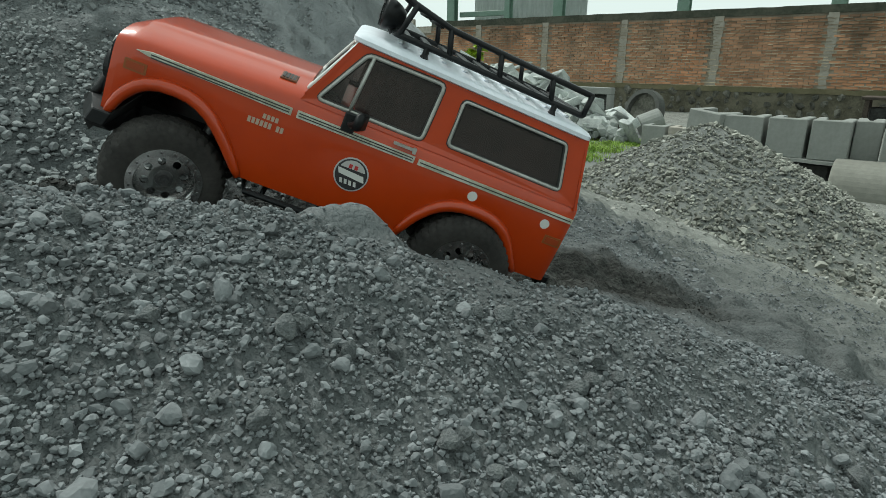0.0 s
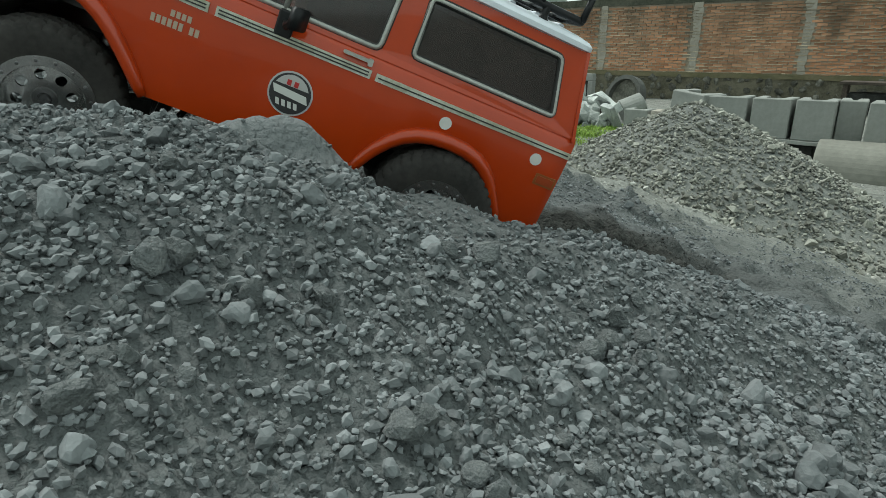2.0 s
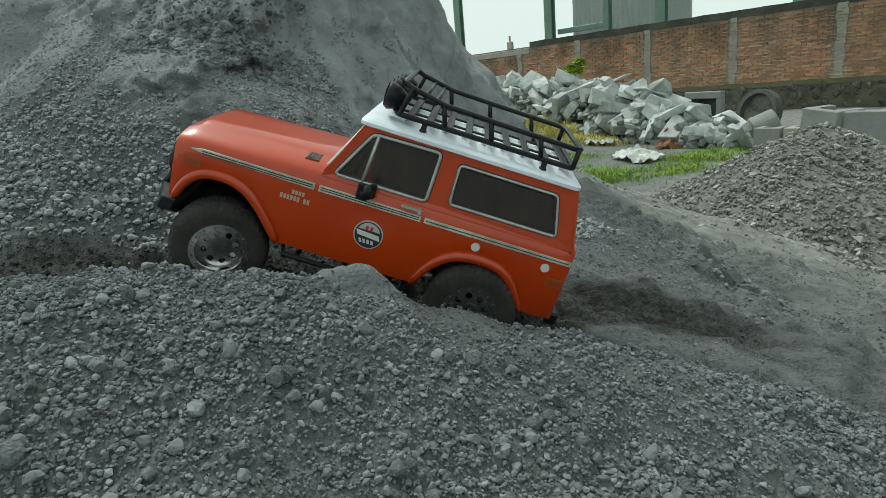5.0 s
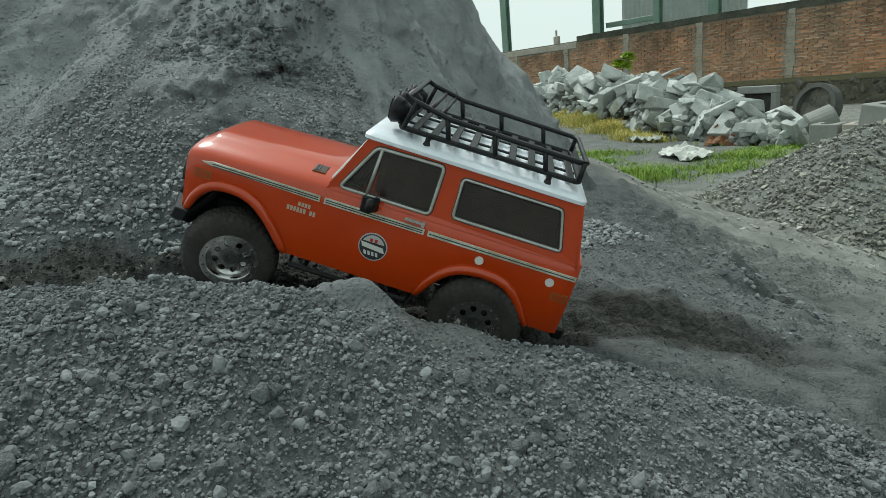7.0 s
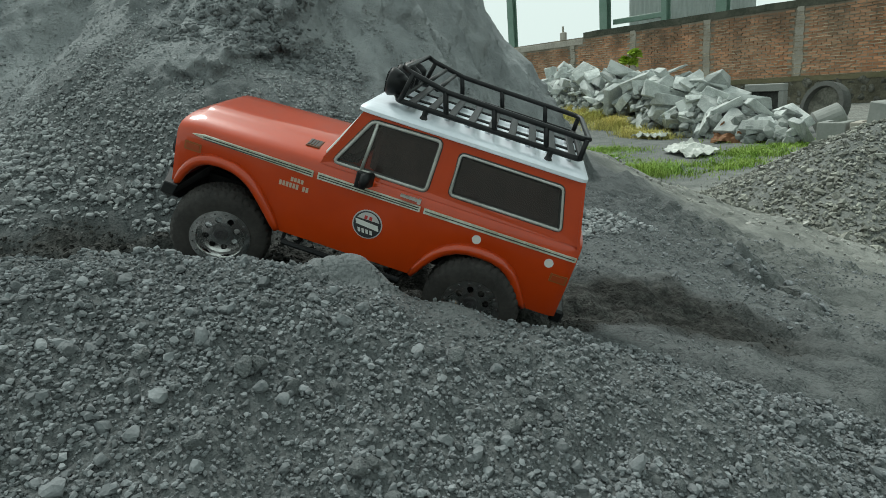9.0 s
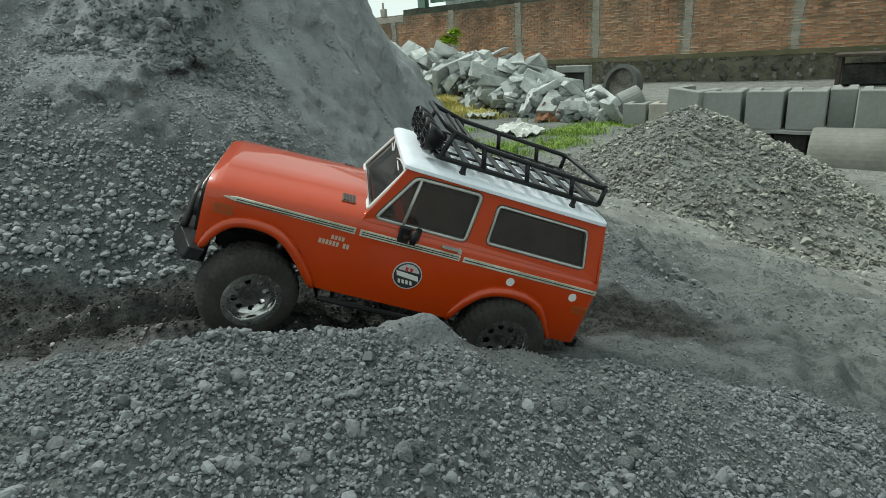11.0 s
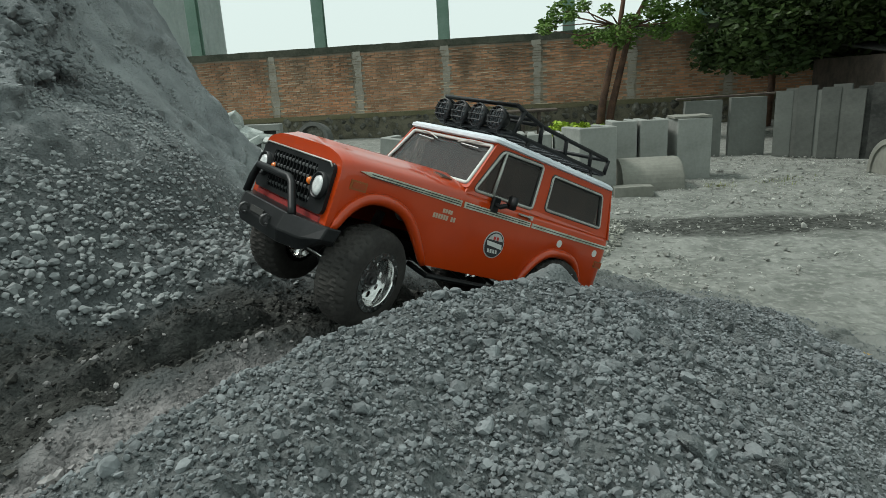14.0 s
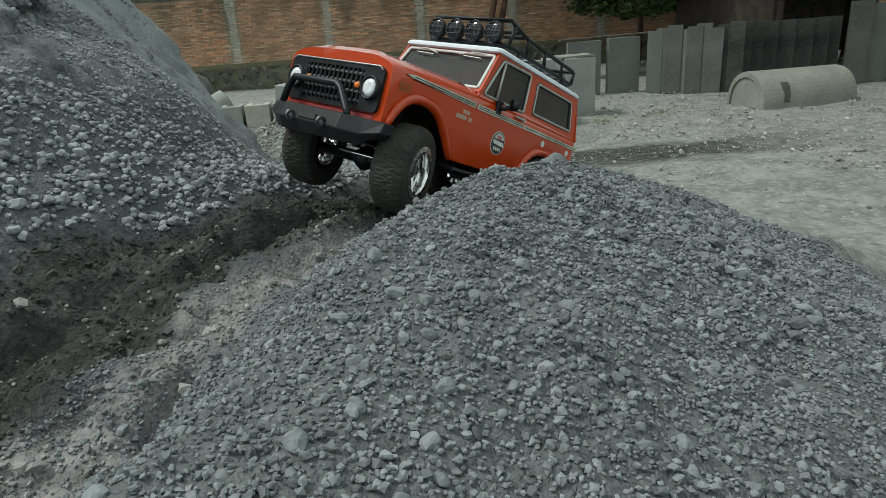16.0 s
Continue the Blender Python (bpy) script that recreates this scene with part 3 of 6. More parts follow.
def brick_wall():
    x0, x1 = FIRST - 3 * BAY + 0.5, FIRST + 9 * BAY
    wall = thing("wall_north", pose(0, WALL_Y, 0), "weathered red brick boundary wall with concrete piers and mossy coping", "wall", kind="structure")
    part("core", box(x0 - 4.5, x1, -0.004, 0.18, -0.1, 2.16), M_mortar, wall)
    top = box(x0, x1, -0.025, 0.23, 2.13, 2.31)
    bmesh.ops.subdivide_edges(top, edges=[e for e in top.edges if abs(e.verts[0].co.x - e.verts[1].co.x) > 1], cuts=90)
    for v in top.verts:
        v.co.z += 0.02 * noise.noise((v.co.x * 1.7, 0, v.co.z * 3)) + 0.012 * noise.noise((v.co.x * 6, 3, 0))
        v.co.y += 0.01 * noise.noise((v.co.x * 4, 5, v.co.z * 9))
    part("coping", top, M_coping, wall, "dark mossy concrete coping")
    part("lintel", box(x0 - 4.4, x0 - 0.02, -0.04, 0.2, 1.93, 2.12, 0.01), M_plaster, wall, "pale plastered beam")
    part("stub", box(-14.93, -14.72, 0.0, 0.15, 2.1, 2.42, 0.02), M_plaster, wall, "short pale post stub")
    part("stub", box(-14.86, -14.81, 0.05, 0.1, 2.4, 2.62), M_pier, wall)
    for k in range(-4, 10):
        bm = box(-0.10, 0.10, -0.03, 0.05, 0.36, 2.14)
        bmesh.ops.subdivide_edges(bm, edges=[e for e in bm.edges if abs(e.verts[0].co.z - e.verts[1].co.z) > 1], cuts=34)
        for v in bm.verts:
            v.co.x += 0.045 * noise.noise((k * 7.1, v.co.x * 8, v.co.z * 3)) + 0.045 * noise.noise((k * 3.1, v.co.x * 8, v.co.z * 13))
        ob = part("pier", bm, M_pier, wall, "rough concrete pier")
        ob.location.x = FIRST + k * BAY
    # bricks: one bay as pieces, the rest joined
    rows = np.arange(0.43, 2.12, 0.0705)
    xs, zs = [], []
    for j, z in enumerate(rows):
        row = np.arange(x0 - 4.4 + (j % 2) * 0.112, x1, 0.224)
        row = row[np.abs((row - FIRST + BAY / 2) % BAY - BAY / 2) > 0.16]
        row = row[(row > x0) | (z < 1.9)]
        xs.append(row)
        zs.append(np.full(len(row), z))
    xs, zs = np.concatenate(xs), np.concatenate(zs)
    lone = (xs > FIRST + BAY) & (xs < FIRST + 2 * BAY)
    w, l, h = 0.20 + 0.02 * rng.uniform(-1, 1, len(xs)), 0.05 + 0.022 * rng.uniform(0, 1, len(xs)), 0.052 + 0.006 * rng.uniform(-1, 1, len(xs))
    o = ~lone
    v, f = box_arrays(xs[o], 0.04 - l[o] / 2 + 0.0, zs[o] + 0.008 * rng.uniform(-1, 1, o.sum()), w[o], l[o], h[o])
    tagged(part("brickwork", grid_mesh("brickwork", v, f, False), M_brick, wall, "worn red bricks"), kind="stuff")
    shapes = []
    for k in range(4):
        v, f = box_arrays(np.zeros(1), np.zeros(1), np.zeros(1), np.array((0.2 + 0.006 * k,)), np.array((0.055 + 0.006 * k,)), np.array((0.050 + 0.002 * k,)))
        me = grid_mesh("brick", v, f, False)
        me.materials.append(M_brick_piece)
        shapes.append(me)
    for x, z in zip(xs[lone], zs[lone]):
        b = new("brick", shapes[int(rng.integers(4))])
        b.parent = wall
        b.location = (x, 0.012, z + 0.006 * rng.uniform(-1, 1))
        b.rotation_euler = (0, radians(rng.uniform(-1.2, 1.2)), 0)
    # mortar squeezed out along the courses
    n = 5200
    mx, mz = rng.uniform(x0 - 4.2, x1 - 0.4, n), rows[rng.integers(0, len(rows) - 1, n)] + 0.035 + 0.006 * rng.uniform(-1, 1, n)
    ok = (mx > x0) | (mz < 1.85)
    mw = 0.06 + 0.26 * rng.uniform(0, 1, n) ** 2
    v, f = box_arrays(mx[ok], np.full(ok.sum(), 0.0), mz[ok], mw[ok], np.full(ok.sum(), 0.07) + 0.02 * rng.uniform(0, 1, ok.sum()), (0.009 + 0.012 * rng.uniform(0, 1, n))[ok])
    tagged(part("mortar_ridges", grid_mesh("mortar_ridges", v, f, False), M_squeezed, wall, "pale mortar squeezed from the joints"), kind="stuff")
    # rubble stone footing
    bed = box(x0 - 4.5, x1, -0.02, 0.25, -0.3, 0.38)
    part("footing", bed, M_footing, wall, "brown mortar of the stone footing")
    lip = box(x0 - 4.5, x1, -0.045, 0.2, 0.335, 0.455)
    bmesh.ops.subdivide_edges(lip, edges=[e for e in lip.edges if abs(e.verts[0].co.x - e.verts[1].co.x) > 1], cuts=120)
    for v in lip.verts:
        v.co.z += 0.03 * noise.noise((v.co.x * 1.3, 1, 0)) + 0.02 * noise.noise((v.co.x * 5, 7, v.co.z * 9))
        v.co.y += 0.015 * noise.noise((v.co.x * 4, 9, v.co.z * 9))
    part("plinth", lip, M_plinth, wall, "mossy plastered plinth above the footing")
    kinds = [lump_mesh("footing_stone", 60 + k, 2, 0.12) for k in range(6)]
    for me in kinds:
        me.materials.append(M_stone_piece)
    for x in np.arange(-15.5, 8.5, 0.24):
        for z in (-0.12, 0.07, 0.26):
            ob = new("footing_stone", kinds[int(rng.integers(6))])
            ob.parent = wall
            ob.location = (x + rng.uniform(-0.06, 0.06), 0.055 + rng.uniform(-0.03, 0.03), z + rng.uniform(-0.04, 0.05))
            ob.rotation_euler = tuple(rng.uniform(0, 6.28, 3))
            k = rng.uniform(0.22, 0.34)
            ob.scale = (k, k, k)
    return wall


M_squeezed = material("squeezed_mortar", (0.50, 0.42, 0.31), 0.95, second=(0.30, 0.245, 0.18), scale=1.5, spec=0.2, island=0.3)
M_plaster = material("pale_plaster", (0.42, 0.39, 0.34), 0.9, second=(0.30, 0.28, 0.24), scale=2, spec=0.2)
M_brick_piece = material("brick_piece", (0.52, 0.25, 0.135), 0.9, second=(0.38, 0.235, 0.15), scale=0.9, amount=0.8, bump=0.5, bump_scale=30, bump_far=0.004, spec=0.2, random=0.3)
M_stone_piece = material("footing_stone", (0.070, 0.070, 0.058), 0.9, second=(0.165, 0.16, 0.135), scale=3, bump=0.6, bump_scale=10, bump_far=0.02, spec=0.25, random=0.4)
M_footing = material("footing_mortar", (0.085, 0.08, 0.058), 0.95, second=(0.16, 0.148, 0.11), scale=3, bump=0.6, bump_scale=20, bump_far=0.01, spec=0.2)
M_plinth = material("mossy_plinth", (0.10, 0.10, 0.055), 0.95, second=(0.19, 0.165, 0.105), scale=1.6, amount=1.1, bump=0.5, bump_scale=22, bump_far=0.01, spec=0.2)


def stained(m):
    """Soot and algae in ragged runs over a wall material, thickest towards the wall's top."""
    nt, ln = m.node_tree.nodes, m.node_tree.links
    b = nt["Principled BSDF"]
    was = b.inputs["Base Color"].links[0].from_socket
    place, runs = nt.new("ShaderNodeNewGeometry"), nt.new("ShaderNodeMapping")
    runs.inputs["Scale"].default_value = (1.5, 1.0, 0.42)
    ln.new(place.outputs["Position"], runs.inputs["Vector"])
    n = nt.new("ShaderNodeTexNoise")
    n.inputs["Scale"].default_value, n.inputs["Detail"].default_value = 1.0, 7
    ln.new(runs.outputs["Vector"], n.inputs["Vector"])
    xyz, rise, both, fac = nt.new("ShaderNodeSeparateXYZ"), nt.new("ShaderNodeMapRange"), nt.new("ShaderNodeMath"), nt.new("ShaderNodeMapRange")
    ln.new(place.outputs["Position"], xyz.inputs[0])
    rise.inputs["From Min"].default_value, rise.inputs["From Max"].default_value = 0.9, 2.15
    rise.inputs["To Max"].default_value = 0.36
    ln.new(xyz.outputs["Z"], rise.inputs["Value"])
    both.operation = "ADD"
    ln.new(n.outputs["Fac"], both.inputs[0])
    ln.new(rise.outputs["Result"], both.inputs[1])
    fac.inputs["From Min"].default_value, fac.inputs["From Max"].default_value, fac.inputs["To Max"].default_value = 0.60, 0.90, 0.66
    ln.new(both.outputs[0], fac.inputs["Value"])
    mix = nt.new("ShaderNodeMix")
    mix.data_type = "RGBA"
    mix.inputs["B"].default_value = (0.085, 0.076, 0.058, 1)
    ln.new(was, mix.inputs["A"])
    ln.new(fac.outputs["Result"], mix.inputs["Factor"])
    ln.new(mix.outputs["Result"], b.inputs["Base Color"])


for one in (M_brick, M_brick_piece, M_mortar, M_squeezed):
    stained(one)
brick_wall()

# ---------------------------------------------------------------- steel building behind the wall
building = thing("steel_building", pose(-5, 19.2, 0), "open steel-framed hall with green columns and grey sheeting", "building")


def hall():
    for bx in (-19.6, -14.7, -12.2, -10.2, -6.1, -2.2, 1.55, 5.4, 9.3):
        wide = 0.17 if bx < -12.5 or bx > -10.5 else 0.10
        col = part("column", joined(box(-wide, wide, -0.12, -0.10, -0.2, 9), box(-wide, wide, 0.10, 0.12, -0.2, 9), box(-0.02, 0.02, -0.10, 0.10, -0.2, 9)), M_steel, building, "green steel column")
        col.location.x = bx + 5
    part("beam", box(-9.6, -7.3, 0.3, 0.45, 2.62, 2.80, 0.01), M_steel, building, "green cross beam")
    part("eaves_beam", box(-15, 15, -0.1, 0.15, 8.6, 9.0, 0.02), M_steel, building)
    for k in range(6):
        bm = bmesh.new()
        n = 16
        for i in range(n + 1):
            x = 0.8 * i / n
            y = 0.02 if i % 4 in (0, 1) else 0.0
            bm.verts.new((x, y, -0.2))
            bm.verts.new((x, y, 9))
        bm.verts.ensure_lookup_table()
        for i in range(n):
            bm.faces.new((bm.verts[2 * i], bm.verts[2 * i + 2], bm.verts[2 * i + 3], bm.verts[2 * i + 1]))
        panel = part("wall_sheet", bm, M_sheet, building, "grey-green wall sheet")
        panel.location = (-9.7 + 0.8 * k, 1.4, 0)


hall()


# ---------------------------------------------------------------- precast concrete in the yard
def ditch_block(w, l, h, mat, label, m, group="precast ditch blocks"):
    """A U-shaped ditch unit set on end: two walls and a back."""
    t = thing("ditch_block", m, label, "concrete block", group)
    bm = bmesh.new()
    wall = 0.07
    line = [(-w / 2, 0), (w / 2, 0), (w / 2, l), (w / 2 - wall, l), (w / 2 - wall - 0.01, wall), (-w / 2 + wall + 0.01, wall), (-w / 2 + wall, l), (-w / 2, l)]
    a = [bm.verts.new((x, y, 0)) for x, y in line]
    b = [bm.verts.new((x, y, h)) for x, y in line]
    n = len(line)
    bm.faces.new(a[::-1])
    bm.faces.new(b)
    for i in range(n):
        bm.faces.new((a[i], a[(i + 1) % n], b[(i + 1) % n], b[i]))
    bmesh.ops.bevel(bm, geom=bm.edges[:], offset=0.008, segments=1, affect="EDGES")
    part("shell", bm, mat, t)
    return t


def arch_pipe(length, radius, m, label, closed=True):
    """Half a pipe, laid hollow side down."""
    t = thing("half_pipe", m, label, "concrete pipe", "half pipes")
    bm = bmesh.new()
    rings = []
    for x in (-length / 2, -length / 2 + 0.02, length / 2 - 0.02, length / 2):
        k = 0.985 if abs(x) == length / 2 else 1.0
        ring = []
        for r in (radius * k, radius * 0.84):
            ring.append([bm.verts.new((x, r * 0.95 * math.cos(a), r * max(0.0, math.sin(a)) ** 0.85)) for a in np.linspace(0, math.pi, 25)])
        rings.append(ring)
    for p, q in zip(rings, rings[1:]):
        for j in (0, 1):
            for k in range(24):
                bm.faces.new((p[j][k], p[j][k + 1], q[j][k + 1], q[j][k]))
        for k in (0, 24):
            bm.faces.new((p[0][k], p[1][k], q[1][k], q[0][k]))
    for e in (rings[0], rings[-1]):
        for k in range(24):
            bm.faces.new((e[0][k], e[0][k + 1], e[1][k + 1], e[1][k]))
    part("shell", bm, M_concrete_pale, t, "", False)
    if closed:
        for x in (-length / 2 + 0.03, length / 2 - 0.03):
            cap = bmesh.new()
            near_, far_ = ([cap.verts.new((x + o, radius * 0.86 * 0.95 * math.cos(a), radius * 0.86 * max(0.0, math.sin(a)) ** 0.85)) for a in np.linspace(0, math.pi, 19)] for o in (-0.012, 0.012))
            cap.faces.new(near_)
            cap.faces.new(far_[::-1])
            for i in range(19):
                cap.faces.new((near_[i], near_[(i + 1) % 19], far_[(i + 1) % 19], far_[i]))
            part("end_plate", cap, M_concrete_pale, t, "pale end plate")
    return t


def slab(w, thick, h, mat, m, label, group="standing slabs"):
    t = thing("concrete_slab", m, label, "concrete slab", group)
    bm = box(-w / 2, w / 2, -thick / 2, thick / 2, 0, h)
    bmesh.ops.subdivide_edges(bm, edges=bm.edges[:], cuts=3, use_grid_fill=True)
    s0 = m.translation.x * 3.1
    for v in bm.verts:
        v.co += 0.008 * Vector(noise.noise_vector((v.co.x * 5 + s0, v.co.y * 5, v.co.z * 5)))
    part("panel", bm, mat, t)
    return t


M_concrete_pale = material("pale_concrete", (0.27, 0.27, 0.235), 0.85, second=(0.14, 0.14, 0.12), scale=2.6, amount=1.2, bump=0.4, bump_scale=40, bump_far=0.004, spec=0.3)
M_slab = material("weathered_slab", (0.165, 0.173, 0.158), 0.9, second=(0.105, 0.11, 0.10), scale=3, amount=1.2, bump=0.5, bump_scale=30, bump_far=0.006, spec=0.3)
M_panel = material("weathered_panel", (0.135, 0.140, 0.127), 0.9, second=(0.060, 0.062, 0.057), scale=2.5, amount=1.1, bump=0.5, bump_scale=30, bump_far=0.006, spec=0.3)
GREY_BLOCK = "grey precast concrete ditch unit in the yard row"
# upper row, standing on the lower one
for x, w, turn in ((-0.985, 0.33, 2), (-0.63, 0.30, -1), (-0.30, 0.29, 1), (-0.05, 0.2, 3), (0.19, 0.25, -2), (0.44, 0.19, 0)):
    ditch_block(w, 0.38, 0.335, M_concrete, GREY_BLOCK, pose(x, 6.0 + (0.16 if w == 0.2 else 0), 0.185, 0, 0, turn))
ditch_block(0.34, 0.34, 0.37, M_concrete, "pale tilted precast concrete ditch unit", pose(-1.36, 6.0, 0.175, 0, 6, -20))
# lower row: the shade beneath the blocks is part of this dark colour
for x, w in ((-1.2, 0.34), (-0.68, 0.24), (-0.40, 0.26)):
    ditch_block(w, 0.45, 0.235, M_old_shaded_concrete, "dark concrete ditch unit under the row, shade in its colour", pose(x, 6.05, YARD - 0.02))
slab(0.64, 0.36, 0.028, M_concrete, pose(-0.50, 6.12, 0.157), "thin grey concrete plank laid on blocks")
arch_pipe(0.86, 0.31, pose(0.21, 5.95, YARD - 0.01), "smooth grey half pipe lying in front of the blocks")
ditch_block(0.40, 0.42, 0.66, M_concrete, "tall pale grey concrete ditch unit standing on end", pose(0.75, 5.75, YARD, 0, 0, 21))
for x, w, h in ((1.11, 0.27, 0.66), (1.42, 0.29, 0.66)):
    ditch_block(w, 0.4, h, M_concrete, GREY_BLOCK, pose(x, 6.45, YARD, 0, 0, 2))
ditch_block(0.36, 0.42, 0.655, M_concrete, "grey concrete ditch unit standing apart", pose(1.84, 6.45, YARD, 0, 0, 5))
slab(0.38, 0.36, 0.02, M_concrete_pale, pose(1.82, 6.64, 0.578), "pale concrete cap plate")
arch_pipe(0.60, 0.32, pose(1.28, 6.10, YARD - 0.01, 0, 0, 4), "smooth grey half pipe lying in front of the blocks")
slab(0.36, 0.16, 0.10, M_concrete_pale, pose(1.06, 5.62, YARD), "small pale concrete kerb piece")
for x, w in ((-1.75, 0.3), (-2.1, 0.32), (-2.45, 0.3)):
    ditch_block(w, 0.30, 0.30, M_plaster if w == 0.32 else M_concrete, "weathered concrete ditch unit set apart", pose(x, 7.8, YARD - 0.01, 0, 0, 8 * math.sin(9 * x)))
# standing slabs
slab(0.47, 0.12, 0.75, M_slab, pose(2.47, 8.45, YARD, 0, 0, -4), "grey concrete slab standing on edge")
slab(0.45, 0.12, 0.77, M_slab, pose(3.03, 8.40, YARD, 0, 0, -3), "grey concrete slab standing on edge")
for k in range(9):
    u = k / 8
    slab(0.20, 0.05, 0.83 + 0.03 * (k % 3), M_slab if k in (0, 3) else M_panel if k < 7 else M_old_shaded_concrete, pose(3.38 + 0.82 * u, 8.12 - 0.65 * u + 0.03 * (k % 2), YARD, 0, 0, (-28, -44, -32, -50, -30, -46, -40, -34, -48)[k]), "weathered grey concrete panel leaning in a row", "row of panels")
# mossy panels under the trees, whose shade is mixed into the dark colour
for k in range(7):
    slab(0.26, 0.06, 0.86, M_old_shaded_concrete, pose(4.35 + 0.20 * k, 7.66 + 0.08 * math.sin(k), YARD, 0, 0, -25 + 8 * math.sin(k * 1.7)), "dark mossy concrete panel in a row, shade in its colour", "row of panels")
for k in range(4):
    slab(0.26, 0.06, 1.03 - 0.04 * (k % 2), M_slab if k in (1, 2) else M_panel, pose(5.82 + 0.26 * k, 7.45, YARD, 0, 0, -20), "grey concrete panel leaning in a row", "row of panels")
plank = thing("timber_plank", pose(2.9, 8.55, 0.70, 0, -1, -2), "dark weathered timber plank lying on slabs", "plank")
M_dark_wood = material("dark_wood", (0.045, 0.035, 0.028), 0.85, second=(0.09, 0.07, 0.055), scale=6)
part("board", box(-0.75, 0.75, -0.07, 0.07, 0, 0.025, 0.004), M_dark_wood, plank)
def moss_stain(pipe, radius, x, wide, reach):
    """A ragged dark band of moss lying 4 mm off a half pipe's shell."""
    band = bmesh.new()
    rows = []
    for side, lift in ((-1, -0.002), (-1, 0.004), (1, 0.004), (1, -0.002)):
        rows.append([band.verts.new((x + side * wide * (0.7 + 0.6 * noise.noise((a * 4, side * 7, x * 9))), (radius + lift) * 0.95 * math.cos(a), (radius + lift) * max(0.0, math.sin(a)) ** 0.85)) for a in np.linspace(-math.pi + 0.12, -math.pi + reach, 22) * -1])
    for low, high in zip(rows, rows[1:]):
        for i in range(21):
            band.faces.new((low[i], low[i + 1], high[i + 1], high[i]))
    part("moss_stain", band, M_coping, pipe, "dark moss along the joint")


lone_pipe = arch_pipe(1.08, 0.385, pose(4.22, 6.28, YARD - 0.005, 0, 0, 2), "pale stained half pipe lying alone in the yard")
moss_stain(lone_pipe, 0.385, -0.27, 0.045, 0.72)
# lean-to of dark timber by the wall
shed = thing("timber_rack", pose(0.0, 15.4, -0.25), "low dark timber rack with a board roof by the wall", "rack")
part("roof", box(-0.95, 0.95, -0.4, 0.4, 0.58, 0.64, 0.01), M_dark_wood, shed)
for x in (-0.85, 0.1, 0.5):
    for y in (-0.3, 0.3):
        part("leg", box(x - 0.04, x + 0.04, y - 0.04, y + 0.04, 0, 0.58), M_dark_wood, shed)
part("crate", box(-0.8, 0.05, -0.25, 0.3, 0.02, 0.42, 0.02), M_old_shaded_concrete, shed, "grey block on the rack")
# manhole ring and frame by the wall
ring = thing("concrete_ring", pose(-4.3, 12.1, -0.24, -12, 0, -20), "dark concrete manhole ring propped upright", "concrete ring")
part("ring", lathe([(0.36, -0.09), (0.44, -0.09), (0.44, 0.09), (0.36, 0.09), (0.36, -0.09)], 28), M_panel, ring).location.z = 0.30
part("plate", lathe([(0.0, 0.02), (0.37, 0.02), (0.37, 0.05)], 20), M_stone_piece, ring).location.z = 0.30
gully = thing("gully_box", pose(-5.4, 12.3, -0.26, 0, 0, -15), "grey concrete gully frame standing on edge", "concrete box")
for x0, x1, z0, z1 in ((-0.45, -0.33, 0, 0.62), (0.33, 0.45, 0, 0.62), (-0.45, 0.45, 0.62, 0.76)):
    part("bar", box(x0, x1, -0.06, 0.06, z0, z1, 0.012), M_concrete, gully)
part("back", box(-0.34, 0.34, 0.02, 0.05, 0, 0.63), M_old_shaded_concrete, gully)
drum = thing("concrete_drum", pose(-2.9, 8.9, 0.12, 0, 68, 35), "grey concrete pipe stub lying on the gravel", "concrete pipe")
part("drum", lathe([(0.0, 0.17), (0.15, 0.17), (0.19, 0.15), (0.19, -0.15), (0.15, -0.17), (0.0, -0.17)], 24, "z"), M_concrete, drum)


# ---------------------------------------------------------------- broken concrete
def chunk_mesh(seed):
    r = np.random.default_rng(seed)
    bm = box(-0.5, 0.5, -0.38, 0.38, -0.2, 0.2)
    for v in bm.verts:
        v.co += Vector(tuple(r.uniform(-0.10, 0.10, 3)))
    for _ in range(2):
        n = Vector(tuple(r.normal(size=3))).normalized()
        bmesh.ops.bisect_plane(bm, geom=bm.verts[:] + bm.edges[:] + bm.faces[:], plane_co=n * r.uniform(0.25, 0.4), plane_no=n, clear_outer=True)
        bmesh.ops.holes_fill(bm, edges=bm.edges[:])
    bmesh.ops.bevel(bm, geom=bm.edges[:], offset=0.02, segments=1, affect="EDGES")
    me = bpy.data.meshes.new("concrete_chunk")
    bmesh.ops.recalc_face_normals(bm, faces=bm.faces)
    bm.to_mesh(me)
    bm.free()
    me.materials.append(M_rubble)
    return me


HEAP = ((-12.2, 13.6, 1.15), (-10.4, 12.4, 1.25), (-8.5, 11.2, 1.02), (-7.2, 10.5, 1.02), (-5.9, 9.9, 1.10), (-5.0, 9.5, 0.80), (-4.2, 9.2, 0.46), (-3.3, 8.9, 0.20))


